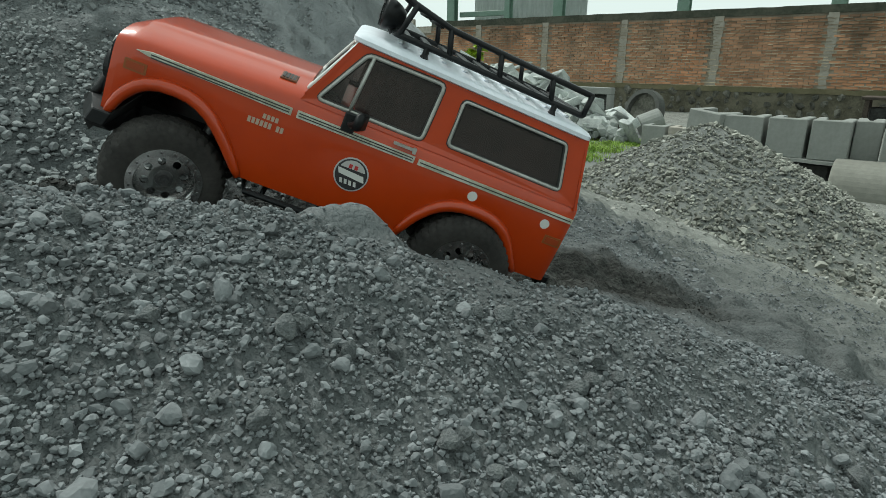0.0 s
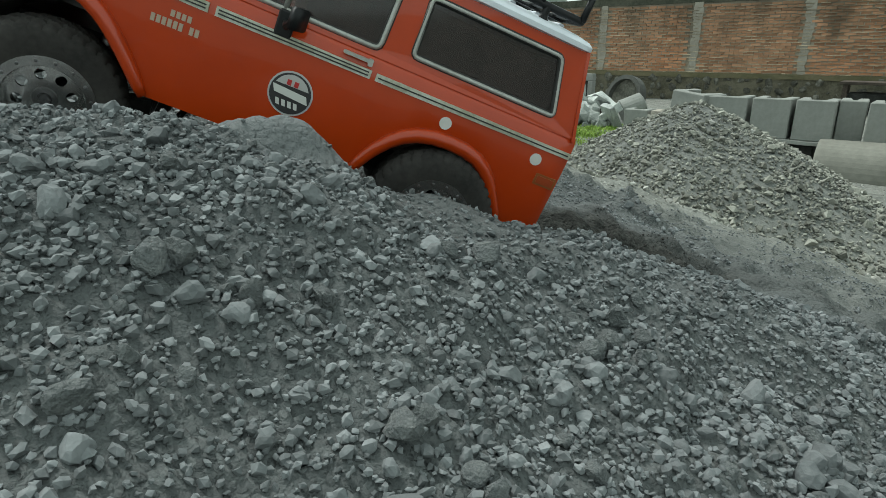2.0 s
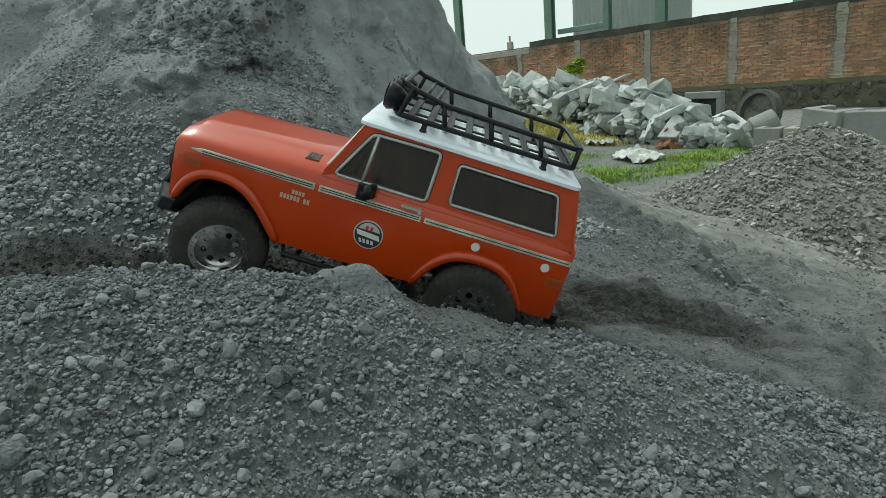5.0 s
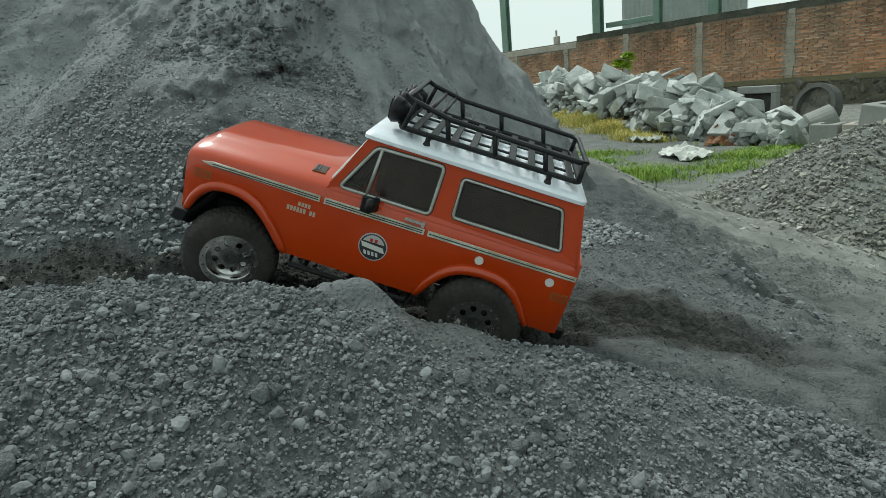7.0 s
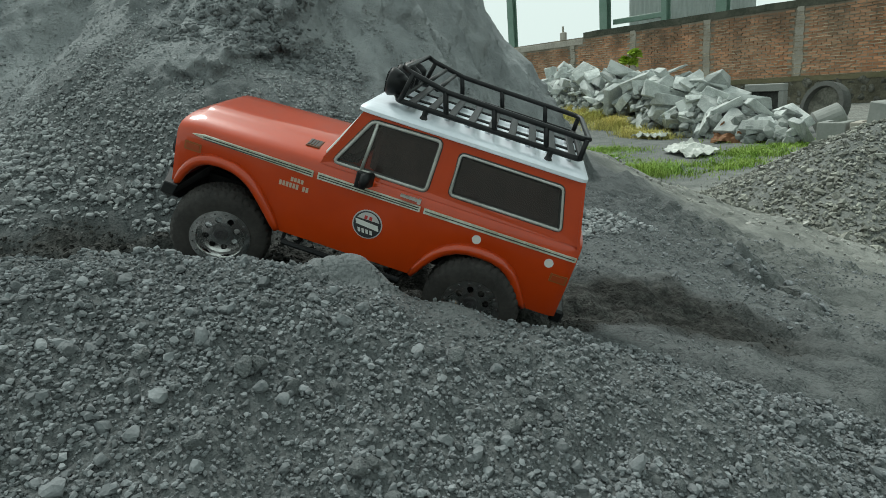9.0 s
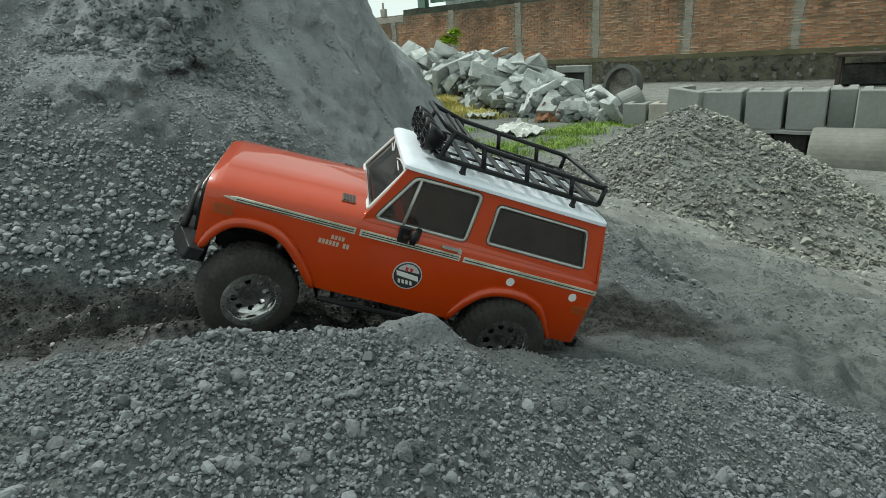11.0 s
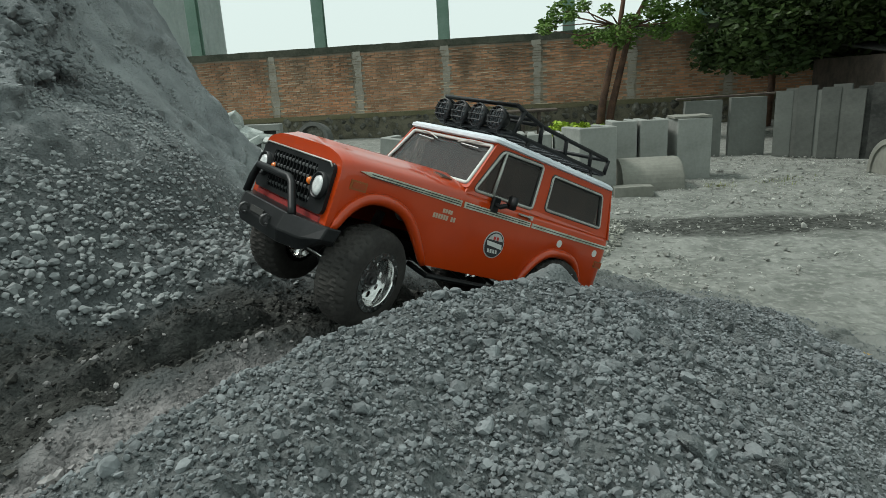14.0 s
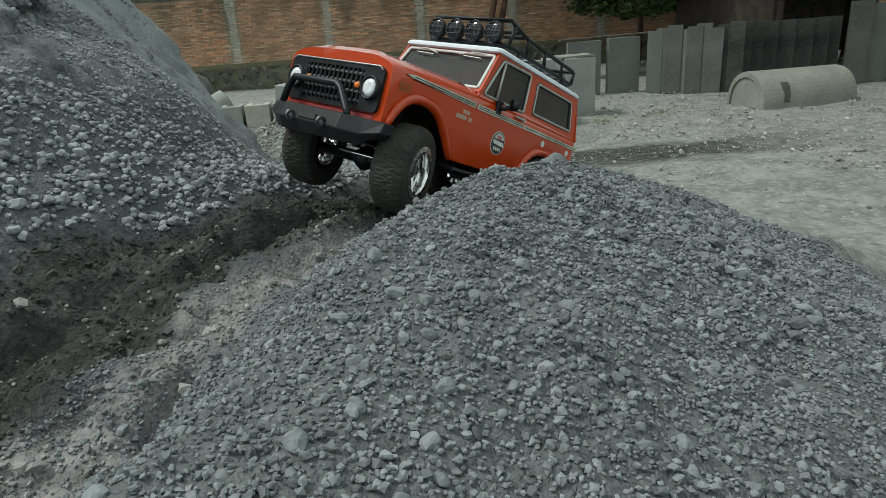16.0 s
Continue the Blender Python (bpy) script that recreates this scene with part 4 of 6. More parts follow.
def rubble():
    kinds = [chunk_mesh(200 + k) for k in range(10)]
    r = np.random.default_rng(11)
    for k in range(260):
        t = r.uniform(0, len(HEAP) - 1.001)
        i = int(t)
        a, b = np.array(HEAP[i]), np.array(HEAP[i + 1])
        p = a + (b - a) * (t - i)
        side = r.uniform(-0.85, 0.75)
        across = np.array((0.55, -0.83))
        x, y = p[0] - across[0] * side, p[1] - across[1] * side - 0.2
        top = p[2] * (1 - 0.75 * abs(side + 0.1) ** 1.3)
        floor_ = float(height(np.array(x), np.array(y)))
        z = floor_ + max(0.05, (top - floor_)) * (r.uniform(0.55, 1.0) if k % 4 else r.uniform(0.1, 0.6))
        ob = tagged(new("concrete_chunk", kinds[int(r.integers(10))]), "pale grey broken concrete lump on a rubble heap", "rubble", "rubble heap")
        k_ = (0.20 + 0.42 * r.uniform() ** 1.4) * (1.25 if k % 17 == 0 else 1.0)
        ob.matrix_world = Matrix.LocRotScale((x, y, z), Euler((r.normal() * 0.45, r.normal() * 0.45, r.uniform(0, 6.28))), (k_ * r.uniform(0.8, 1.4), k_, k_ * r.uniform(0.40, 1.0)))
    # fill under the lumps
    n = 900
    t = r.uniform(0, len(HEAP) - 1.001, n)
    i = t.astype(int)
    hp = np.array(HEAP)
    p = hp[i] + (hp[i + 1] - hp[i]) * (t - i)[:, None]
    side = r.uniform(-1.0, 0.9, n)
    x, y = p[:, 0] - 0.55 * side, p[:, 1] + 0.83 * side - 0.2
    g = height(x, y)
    z = g + np.maximum(0, p[:, 2] * (1 - 0.75 * np.abs(side + 0.1)) - g) * r.uniform(0, 0.85, n)
    ob = part("rubble_pieces", stones_mesh("rubble_pieces", x, y, z, r.uniform(0.10, 0.34, n), [lump(300 + k, 1, 0.15) for k in range(5)], r), M_rubble_small)
    tagged(ob, "small pale broken concrete among the rubble", "rubble", kind="stuff")


M_rubble_small = material("rubble_small", (0.19, 0.21, 0.195), 0.9, second=(0.32, 0.34, 0.32), scale=3, spec=0.2, island=0.25)
rubble()


def crumpled(name, w, l, m, mat, label, category, seed, lift=0.10):
    bm = bmesh.new()
    bmesh.ops.create_grid(bm, x_segments=14, y_segments=10, size=0.5)
    for v in bm.verts:
        n = noise.noise((v.co.x * 4 + seed, v.co.y * 4, seed)) + 0.5 * noise.noise((v.co.x * 11 + seed, v.co.y * 11, 1))
        v.co = Vector((v.co.x * w * (1 + 0.2 * noise.noise((seed, v.co.y * 3, 0))), v.co.y * l * (1 + 0.2 * noise.noise((v.co.x * 3, seed, 0))), lift * (0.3 + abs(n))))
    res = bmesh.ops.extrude_face_region(bm, geom=bm.faces[:])
    for v in res["geom"]:
        if isinstance(v, bmesh.types.BMVert):
            v.co.z -= 0.006
    ob = part(name, bm, mat)
    ob.matrix_world = m
    return tagged(ob, label, category)


M_tarp = material("white_tarp", (0.55, 0.57, 0.53), 0.6, second=(0.40, 0.42, 0.38), scale=3)
M_rust = material("rusty_sheet", (0.26, 0.12, 0.05), 0.8, second=(0.10, 0.05, 0.03), scale=4, amount=1.2)


def on(x, y, dz=0.0):
    return float(height(np.array(float(x)), np.array(float(y)))) + dz


crumpled("tarp", 0.72, 0.36, pose(-3.65, 6.95, on(-3.65, 6.95, 0.02), 12, 4, -28), M_tarp, "crumpled white plastic sheet lying on grass", "plastic sheet", 3.3)
crumpled("tarp", 0.5, 0.25, pose(-5.15, 8.3, on(-5.15, 8.3, 0.02), 5, 0, 10), M_tarp, "small crumpled white plastic scrap on grass", "plastic sheet", 8.1)
crumpled("rusty_sheet", 0.62, 0.34, pose(-3.75, 8.25, on(-3.75, 8.25, 0.02), 30, 5, 15), M_rust, "bent rusty metal sheet beside the rubble", "metal sheet", 5.2, 0.16)
crumpled("dark_sheet", 0.5, 0.4, pose(-3.25, 8.3, on(-3.25, 8.3, 0.05), 35, -10, -10), M_dark_wood, "dark burnt sheet beside the rubble", "metal sheet", 6.6, 0.16)


# ---------------------------------------------------------------- grass
def grass(name, spots, count, tall, mat, label, seed):
    r = np.random.default_rng(seed)
    i = r.integers(0, len(spots), count)
    sp = np.array(spots)[i]
    x, y = sp[:, 0] + r.normal(size=count) * sp[:, 2], sp[:, 1] + r.normal(size=count) * sp[:, 3]
    z = height(x, y) - 0.01
    h = tall * r.uniform(0.2, 1.1, count) * (0.75 + 0.5 * fbm(x * 3, y * 3, 2, seed))
    a, lean = r.uniform(0, 6.28, count), r.uniform(0.1, 1.1, count)
    w = 0.0030 + 0.0030 * r.uniform(0, 1, count)
    root = np.stack([x, y, z], -1)
    side = np.stack([np.cos(a), np.sin(a), 0 * a], -1) * w[:, None]
    bend = np.stack([-np.sin(a), np.cos(a), 0 * a], -1) * (h * lean)[:, None]
    up = np.stack([0 * h, 0 * h, h], -1)
    v = np.stack([root - side, root + side, root + up * 0.55 + bend * 0.35 + side * 0.7, root + up * 0.55 + bend * 0.35 - side * 0.7, root + up * 0.92 + bend], 1)
    b = (np.arange(count) * 5)[:, None, None]
    f = np.concatenate([(b + np.array(((0, 1, 2), (0, 2, 3), (3, 2, 4)))[None]).reshape(-1, 3)])
    ob = part(name, grid_mesh(name, v.reshape(-1, 3), f, False), mat)
    return tagged(ob, label, "grass", kind="stuff")


M_grass = material("green_grass", (0.18, 0.31, 0.05), 0.7, second=(0.26, 0.36, 0.075), scale=2, island=0.35, spec=0.2)
M_straw = material("dry_grass", (0.58, 0.50, 0.17), 0.8, second=(0.38, 0.38, 0.12), scale=2, island=0.35, spec=0.2)
grass("green_grass", ((-4.3, 6.0, 0.3, 0.25), (-4.9, 6.9, 0.25, 0.2), (-3.5, 8.3, 0.3, 0.12), (-3.3, 5.6, 0.26, 0.22), (-2.85, 6.3, 0.2, 0.3), (-3.0, 7.2, 0.2, 0.3), (-2.7, 8.0, 0.18, 0.2), (-3.8, 5.5, 0.2, 0.2), (-2.5, 8.4, 0.2, 0.15)), 24000, 0.085, M_grass, "fresh green grass between gravel and rubble", 21)
grass("dry_grass", ((-7.2, 9.7, 0.4, 0.16), (-8.1, 10.1, 0.45, 0.16), (-9.2, 10.8, 0.5, 0.18), (-6.3, 9.1, 0.3, 0.14), (-5.4, 8.5, 0.22, 0.12)), 18000, 0.20, M_straw, "tall yellow dry grass below the rubble", 22)

M_weed = material("dull_weed", (0.24, 0.25, 0.12), 0.8, second=(0.16, 0.20, 0.09), scale=3, island=0.3, spec=0.2)
grass("yard_weeds", ((2.45, 6.05, 0.16, 0.10), (2.7, 6.3, 0.12, 0.08), (1.95, 6.0, 0.10, 0.06)), 260, 0.055, M_weed, "thin dry weeds growing in the yard gravel", 23)


# ---------------------------------------------------------------- trees
def leaf_cloud(name, balls, count, size, r):
    """Leaves of four points each, scattered in uneven balls (x, y, z, radius)."""
    w = np.array([b[3] ** 2 for b in balls])
    i = r.choice(len(balls), count, p=w / w.sum())
    b = np.array(balls)[i]
    n = r.normal(size=(count, 3))
    n /= np.linalg.norm(n, axis=1)[:, None]
    rad = b[:, 3] * r.uniform(0.25, 1.0, count) ** 0.6
    p = b[:, :3] + n * rad[:, None] * np.array((1, 1, 0.7))
    t = turns(count, r)
    s = size * r.uniform(0.6, 1.4, count)[:, None]
    u, v = t[:, :, 0] * s, t[:, :, 1] * s * 0.45
    u[:, 2] *= 0.5
    droop = np.array((0, 0, -0.25)) * s
    q = np.stack([p - u, p - v, p + u + droop, p + v], 1)
    f = np.arange(count * 4).reshape(-1, 4)
    return grid_mesh(name, q.reshape(-1, 3), f, False)


M_bark = material("bark", (0.13, 0.075, 0.05), 0.9, second=(0.07, 0.045, 0.035), scale=6, bump=0.7, bump_scale=30, bump_far=0.02, spec=0.2)
M_leaf = material("leaf", (0.026, 0.050, 0.012), 0.6, second=(0.050, 0.082, 0.021), scale=1.5, island=0.4, spec=0.3)

M_leaf_light = material("light_leaf", (0.085, 0.16, 0.03), 0.6, second=(0.12, 0.20, 0.04), scale=1.5, island=0.35, spec=0.3)


def tree(x, y, stems, balls, count, label, seed, size=0.09, foliage=None):
    r = np.random.default_rng(seed)
    t = thing("tree", pose(x, y, on(x, y, -0.04)), label, "tree", "trees along the wall")
    for stem in stems:
        pts = [Vector(p) for p in stem]
        n = len(pts)
        part("trunk", tube(pts, [0.08 * (1 - 0.7 * i / (n - 1)) + 0.012 for i in range(n)], 10), M_bark, t, "", True)
    for b in balls:
        a = min((p for s in stems for p in s[len(s) // 2:]), key=lambda p: (Vector(p) - Vector(b[:3])).length)
        mid = (Vector(a) + Vector(b[:3])) / 2 + Vector(tuple(r.uniform(-0.15, 0.15, 3)))
        part("limb", tube([a, mid, b[:3]], [0.022, 0.013, 0.005], 6), M_bark, t, "", True)
    part("crown", leaf_cloud("crown", balls, count, size, r), foliage or M_leaf, t, "dense green leaves")
    return t


r_ = np.random.default_rng(5)
tree(1.72, 13.0, (((-0.06, 0, 0), (0.02, 0, 0.8), (0.16, 0, 1.5), (0.34, 0, 2.3), (0.5, 0.1, 3.4)), ((0.12, 0.1, 0), (0.22, 0.1, 0.7), (0.40, 0.1, 1.5), (0.58, 0.05, 2.3), (1.2, 0, 3.4))),
     [(-1.2 + 0.15 * k + r_.uniform(-0.15, 0.15), r_.uniform(-0.9, 0.5), 2.0 + r_.uniform(0.0, 0.8), r_.uniform(0.16, 0.36)) for k in range(22)] + [(0.6 + 0.5 * k, r_.uniform(-0.6, 0.6), 3.3 + r_.uniform(0, 0.6), 0.6) for k in range(4)], 9000, "slender leaning double-stemmed tree by the wall", 31, 0.055, M_leaf_light)
# the high crowns reach forward above the view, added to shade the wall
for tx, ty, n, seed in ((5.7, 14.8, 48000, 32), (7.9, 14.0, 44000, 33), (7.2, 20.0, 9000, 37), (10.6, 19.6, 6000, 38), (9.6, 12.8, 14000, 34), (12.0, 11.0, 8000, 35)):
    rr = np.random.default_rng(seed)
    tree(tx, ty, (((0, 0, 0), (0.05, 0, 1.0), (0.0, 0.1, 2.0), (0.2, 0, 3.4), (0.1, 0, 4.6)),),
         [(rr.uniform(-2.0, 2.0), rr.uniform(-4.2, 1.6), rr.uniform(2.1, 4.8), rr.uniform(0.7, 1.1)) for _ in range(30)] + [(rr.uniform(-1.8, 1.8), rr.uniform(-3.5, 1.2), rr.uniform(1.5, 2.2), rr.uniform(0.35, 0.6)) for _ in range(26)], n, "broad dark-leaved tree shading the yard wall", seed, 0.085 if tx < 8 else 0.13)

# one more tree, unseen, added only to shade panels and wall
rr = np.random.default_rng(41)
tree(9.4, 8.6, (((0, 0, 0), (-0.1, 0, 1.2), (-0.3, 0.1, 2.4), (-0.4, 0, 3.6), (-0.3, 0, 4.8)),), [(rr.uniform(-5.6, 1.5), rr.uniform(-4.6, 3.0), rr.uniform(2.9, 4.6), rr.uniform(0.8, 1.2)) for _ in range(60)], 18000, "spreading tree added out of view to shade the stacked panels", 41, 0.20)


def open_shed():
    shed = thing("open_shed", pose(7.7, 11.2, YARD), "low open shed, sheet roof, dark boards put in for its shade", "shed")
    part("roof", moved(box(-1.9, 2.6, -2.0, 2.0, 0, 0.04, 0.01), pose(0, 0, 1.36, 7, 0, 0)), M_old_shaded_concrete, shed, "weathered sheet roof")
    # dark boards stand in for the deep shade inside the shed
    for k in range(12):
        part("board", box(-1.85 + 0.37 * k, -1.50 + 0.37 * k, 1.7, 1.73, 0, 1.5), M_dark_wood, shed)
    for x in (-1.8, -0.4, 1.0, 2.4):
        part("post", box(x - 0.045, x + 0.045, -1.85, -1.76, 0, 1.16), M_dark_wood, shed)
    part("side", box(-1.9, -1.86, -1.8, 1.75, 0, 1.25), M_dark_wood, shed)


open_shed()
bush = thing("bush", pose(1.25, 12.7, on(1.25, 12.7)), "small bright green bush at the tree's foot", "bush")
part("stem", tube([(0, 0, 0), (0.05, 0, 0.2)], [0.02, 0.01], 6), M_bark, bush)
M_leaf_bright = material("bright_leaf", (0.30, 0.40, 0.03), 0.6, second=(0.20, 0.31, 0.03), scale=2, island=0.3, spec=0.3)
part("leaves", leaf_cloud("leaves", [(-0.4, 0, 0.3, 0.26), (0.0, 0, 0.25, 0.28), (0.45, 0.1, 0.22, 0.25)], 1000, 0.06, np.random.default_rng(3)), M_leaf_bright, bush)
sprig = thing("sapling", pose(-10.7, 15.2, 0.9), "small yellow-green sapling against the brick wall", "plant")
part("stem", tube([(0, 0, -1.0), (0.02, 0, 0.35)], [0.02, 0.01], 6), M_bark, sprig)
part("leaves", leaf_cloud("leaves", [(-0.12, 0, 0.35, 0.16), (0.2, 0, 0.52, 0.15), (0.15, 0, 0.3, 0.12)], 150, 0.13, np.random.default_rng(4)), M_leaf_bright, sprig)


# ---------------------------------------------------------------- the model car
FWD = Vector((-0.6388, -0.6718, 0.3751)).normalized()
LEFT = Vector((0.730, -0.669, -0.125))
LEFT = (LEFT - FWD * LEFT.dot(FWD)).normalized()
UP = FWD.cross(LEFT)
HALF = 0.105
seat_at = Vector((-0.064, 0.405, 0.828)) - HALF * LEFT
CAR = Matrix(((FWD.x, LEFT.x, UP.x, seat_at.x), (FWD.y, LEFT.y, UP.y, seat_at.y), (FWD.z, LEFT.z, UP.z, seat_at.z), (0, 0, 0, 1)))

M_orange = material("orange_paint", (0.45, 0.042, 0.002), 0.32, second=(0.40, 0.037, 0.002), scale=5, spec=0.20, coat=0.75)
M_orange.node_tree.nodes["Principled BSDF"].inputs["Coat Roughness"].default_value = 0.03
M_black = material("black_plastic", (0.006, 0.007, 0.0075), 0.42, second=(0.013, 0.014, 0.015), scale=30, spec=0.28, bump=0.15, bump_scale=500, bump_far=0.0004)
M_rubber = material("tyre_rubber", (0.020, 0.0192, 0.0182), 0.88, second=(0.066, 0.062, 0.057), scale=25, amount=1.2, bump=0.3, bump_scale=350, bump_far=0.0008, spec=0.25)
M_white = material("white_paint", (0.72, 0.77, 0.82), 0.42, second=(0.64, 0.69, 0.74), scale=14, bump=0.1, bump_scale=150, bump_far=0.0005)
M_trim = material("silver_trim", (0.46, 0.47, 0.44), 0.38, 0.35, second=(0.34, 0.34, 0.31), scale=40)
M_stripe = material("stripe_foil", (0.56, 0.58, 0.50), 0.45, second=(0.36, 0.36, 0.27), scale=40)
M_inside = material("dark_inside", (0.10, 0.062, 0.055), 0.8, second=(0.05, 0.035, 0.032), scale=25)
M_dark = material("dark_line", (0.03, 0.03, 0.028), 0.6)
M_chrome = material("chrome", (0.82, 0.82, 0.81), 0.16, 1.0, second=(0.66, 0.66, 0.65), scale=60, bump=0.1, bump_scale=400, bump_far=0.0003)
M_gunmetal = material("gunmetal", (0.22, 0.22, 0.22), 0.4, 0.9, second=(0.12, 0.12, 0.12), scale=60)
M_grille = material("grille_metal", (0.10, 0.105, 0.105), 0.45, 0.5)
M_lamp_glass = material("dark_lamp_glass", (0.035, 0.04, 0.045), 0.12, coat=0.4)
M_lens = material("lamp_lens", (0.75, 0.77, 0.76), 0.12, 0.0, second=(0.55, 0.57, 0.57), scale=120, coat=0.6)
M_amber = material("amber_lens", (0.75, 0.17, 0.015), 0.25, coat=0.5)
M_redstrip = material("red_strip", (0.24, 0.02, 0.018), 0.5)
M_badge = material("badge_black", (0.03, 0.03, 0.032), 0.35)
M_silver = material("badge_silver", (0.50, 0.50, 0.49), 0.4, 0.2)
M_marker = material("marker_foil", (0.24, 0.075, 0.015), 0.4)
M_marker_lens = material("marker_lens", (0.30, 0.045, 0.008), 0.35)
M_letter = material("pale_lettering", (0.42, 0.33, 0.24), 0.5)
M_vent = material("vent_brown", (0.13, 0.045, 0.018), 0.5)
M_dial = material("pale_cap", (0.60, 0.61, 0.58), 0.5)
M_badge_red = material("badge_red", (0.45, 0.03, 0.03), 0.4)


def glass_material():
    m = bpy.data.materials.new("smoked_glass")
    m.use_nodes = True
    nt, ln = m.node_tree.nodes, m.node_tree.links
    nt.remove(nt["Principled BSDF"])
    clear, gloss = nt.new("ShaderNodeBsdfTransparent"), nt.new("ShaderNodeBsdfGlossy")
    mix, fres = nt.new("ShaderNodeMixShader"), nt.new("ShaderNodeFresnel")
    clear.inputs["Color"].default_value = (0.55, 0.48, 0.46, 1)
    gloss.inputs["Roughness"].default_value = 0.06
    fres.inputs["IOR"].default_value = 1.58
    # a patchy grey layer, mixed in by dusty, paints sky sheen on the panes
    sheen, dusty = nt.new("ShaderNodeBsdfDiffuse"), nt.new("ShaderNodeMixShader")
    sheen.inputs["Color"].default_value = (0.22, 0.19, 0.185, 1)
    sheen_noise, spread = nt.new("ShaderNodeTexNoise"), nt.new("ShaderNodeMapRange")
    sheen_noise.inputs["Scale"].default_value = 22
    spread.inputs["To Min"].default_value, spread.inputs["To Max"].default_value = 0.0, 0.16
    ln.new(sheen_noise.outputs["Fac"], spread.inputs["Value"])
    ln.new(spread.outputs["Result"], dusty.inputs[0])
    ln.new(clear.outputs[0], dusty.inputs[1])
    ln.new(sheen.outputs[0], dusty.inputs[2])
    ln.new(fres.outputs[0], mix.inputs[0])
    ln.new(dusty.outputs[0], mix.inputs[1])
    ln.new(gloss.outputs[0], mix.inputs[2])
    ln.new(mix.outputs[0], nt["Material Output"].inputs["Surface"])
    return m


M_glass = glass_material()


def rounded(points, r, n=3):
    """A polygon with its corners rounded."""
    out = []
    k = len(points)
    for i in range(k):
        p, a, b = (Vector(points[j % k]) for j in (i, i - 1, i + 1))
        da, db = (a - p), (b - p)
        ra, rb = min(r, da.length * 0.45), min(r, db.length * 0.45)
        s0, s1 = p + da.normalized() * ra, p + db.normalized() * rb
        for j in range(n + 1):
            t = j / n
            out.append(tuple((1 - t) ** 2 * s0 + 2 * t * (1 - t) * p + t * t * s1))
    return out


def sheet(outer, holes, place, thick):
    """A flat sheet with holes, from 2D outlines; place(u, v, w) lays it in space, w running from 0 to -thick."""
    bm = bmesh.new()
    edges = []
    for loop in (outer, *holes):
        vs = [bm.verts.new((p[0], p[1], 0)) for p in loop]
        edges += [bm.edges.new((vs[i], vs[(i + 1) % len(vs)])) for i in range(len(vs))]
    bmesh.ops.triangle_fill(bm, use_beauty=True, use_dissolve=False, edges=edges)
    if thick:
        res = bmesh.ops.extrude_face_region(bm, geom=bm.faces[:])
        for v in res["geom"]:
            if isinstance(v, bmesh.types.BMVert):
                v.co.z -= thick
    for v in bm.verts:
        v.co = place(v.co.x, v.co.y, v.co.z)
    return bm


def strip(outline, place, lo, hi):
    """A thin plate with this outline, from lo to hi off its surface."""
    bm = bmesh.new()
    a = [bm.verts.new(place(u, v, hi)) for u, v in outline]
    b = [bm.verts.new(place(u, v, lo)) for u, v in outline]
    bm.faces.new(a)
    bm.faces.new(b[::-1])
    for i in range(len(a)):
        j = (i + 1) % len(a)
        bm.faces.new((a[i], b[i], b[j], a[j]))
    return bm


ARCH_FRONT = ((0.243, -0.030), (0.236, -0.010), (0.222, 0.008), (0.203, 0.017), (0.172, 0.017), (0.150, 0.006), (0.133, -0.012), (0.118, -0.032), (0.108, -0.046))
ARCH_REAR = ((-0.066, -0.046), (-0.075, -0.026), (-0.090, -0.006), (-0.110, 0.008), (-0.140, 0.012), (-0.170, 0.008), (-0.188, -0.008), (-0.200, -0.028), (-0.210, -0.040))


def hem(x):
    """The body's lower edge."""
    if ARCH_FRONT[-1][0] <= x <= ARCH_FRONT[0][0]:
        return float(np.interp(x, [p[0] for p in ARCH_FRONT[::-1]], [p[1] for p in ARCH_FRONT[::-1]]))
    if ARCH_REAR[-1][0] <= x <= ARCH_REAR[0][0]:
        return float(np.interp(x, [p[0] for p in ARCH_REAR[::-1]], [p[1] for p in ARCH_REAR[::-1]]))
    return -0.046 if x < ARCH_FRONT[0][0] and x > ARCH_REAR[0][0] else (-0.034 if x > 0 else -0.040)


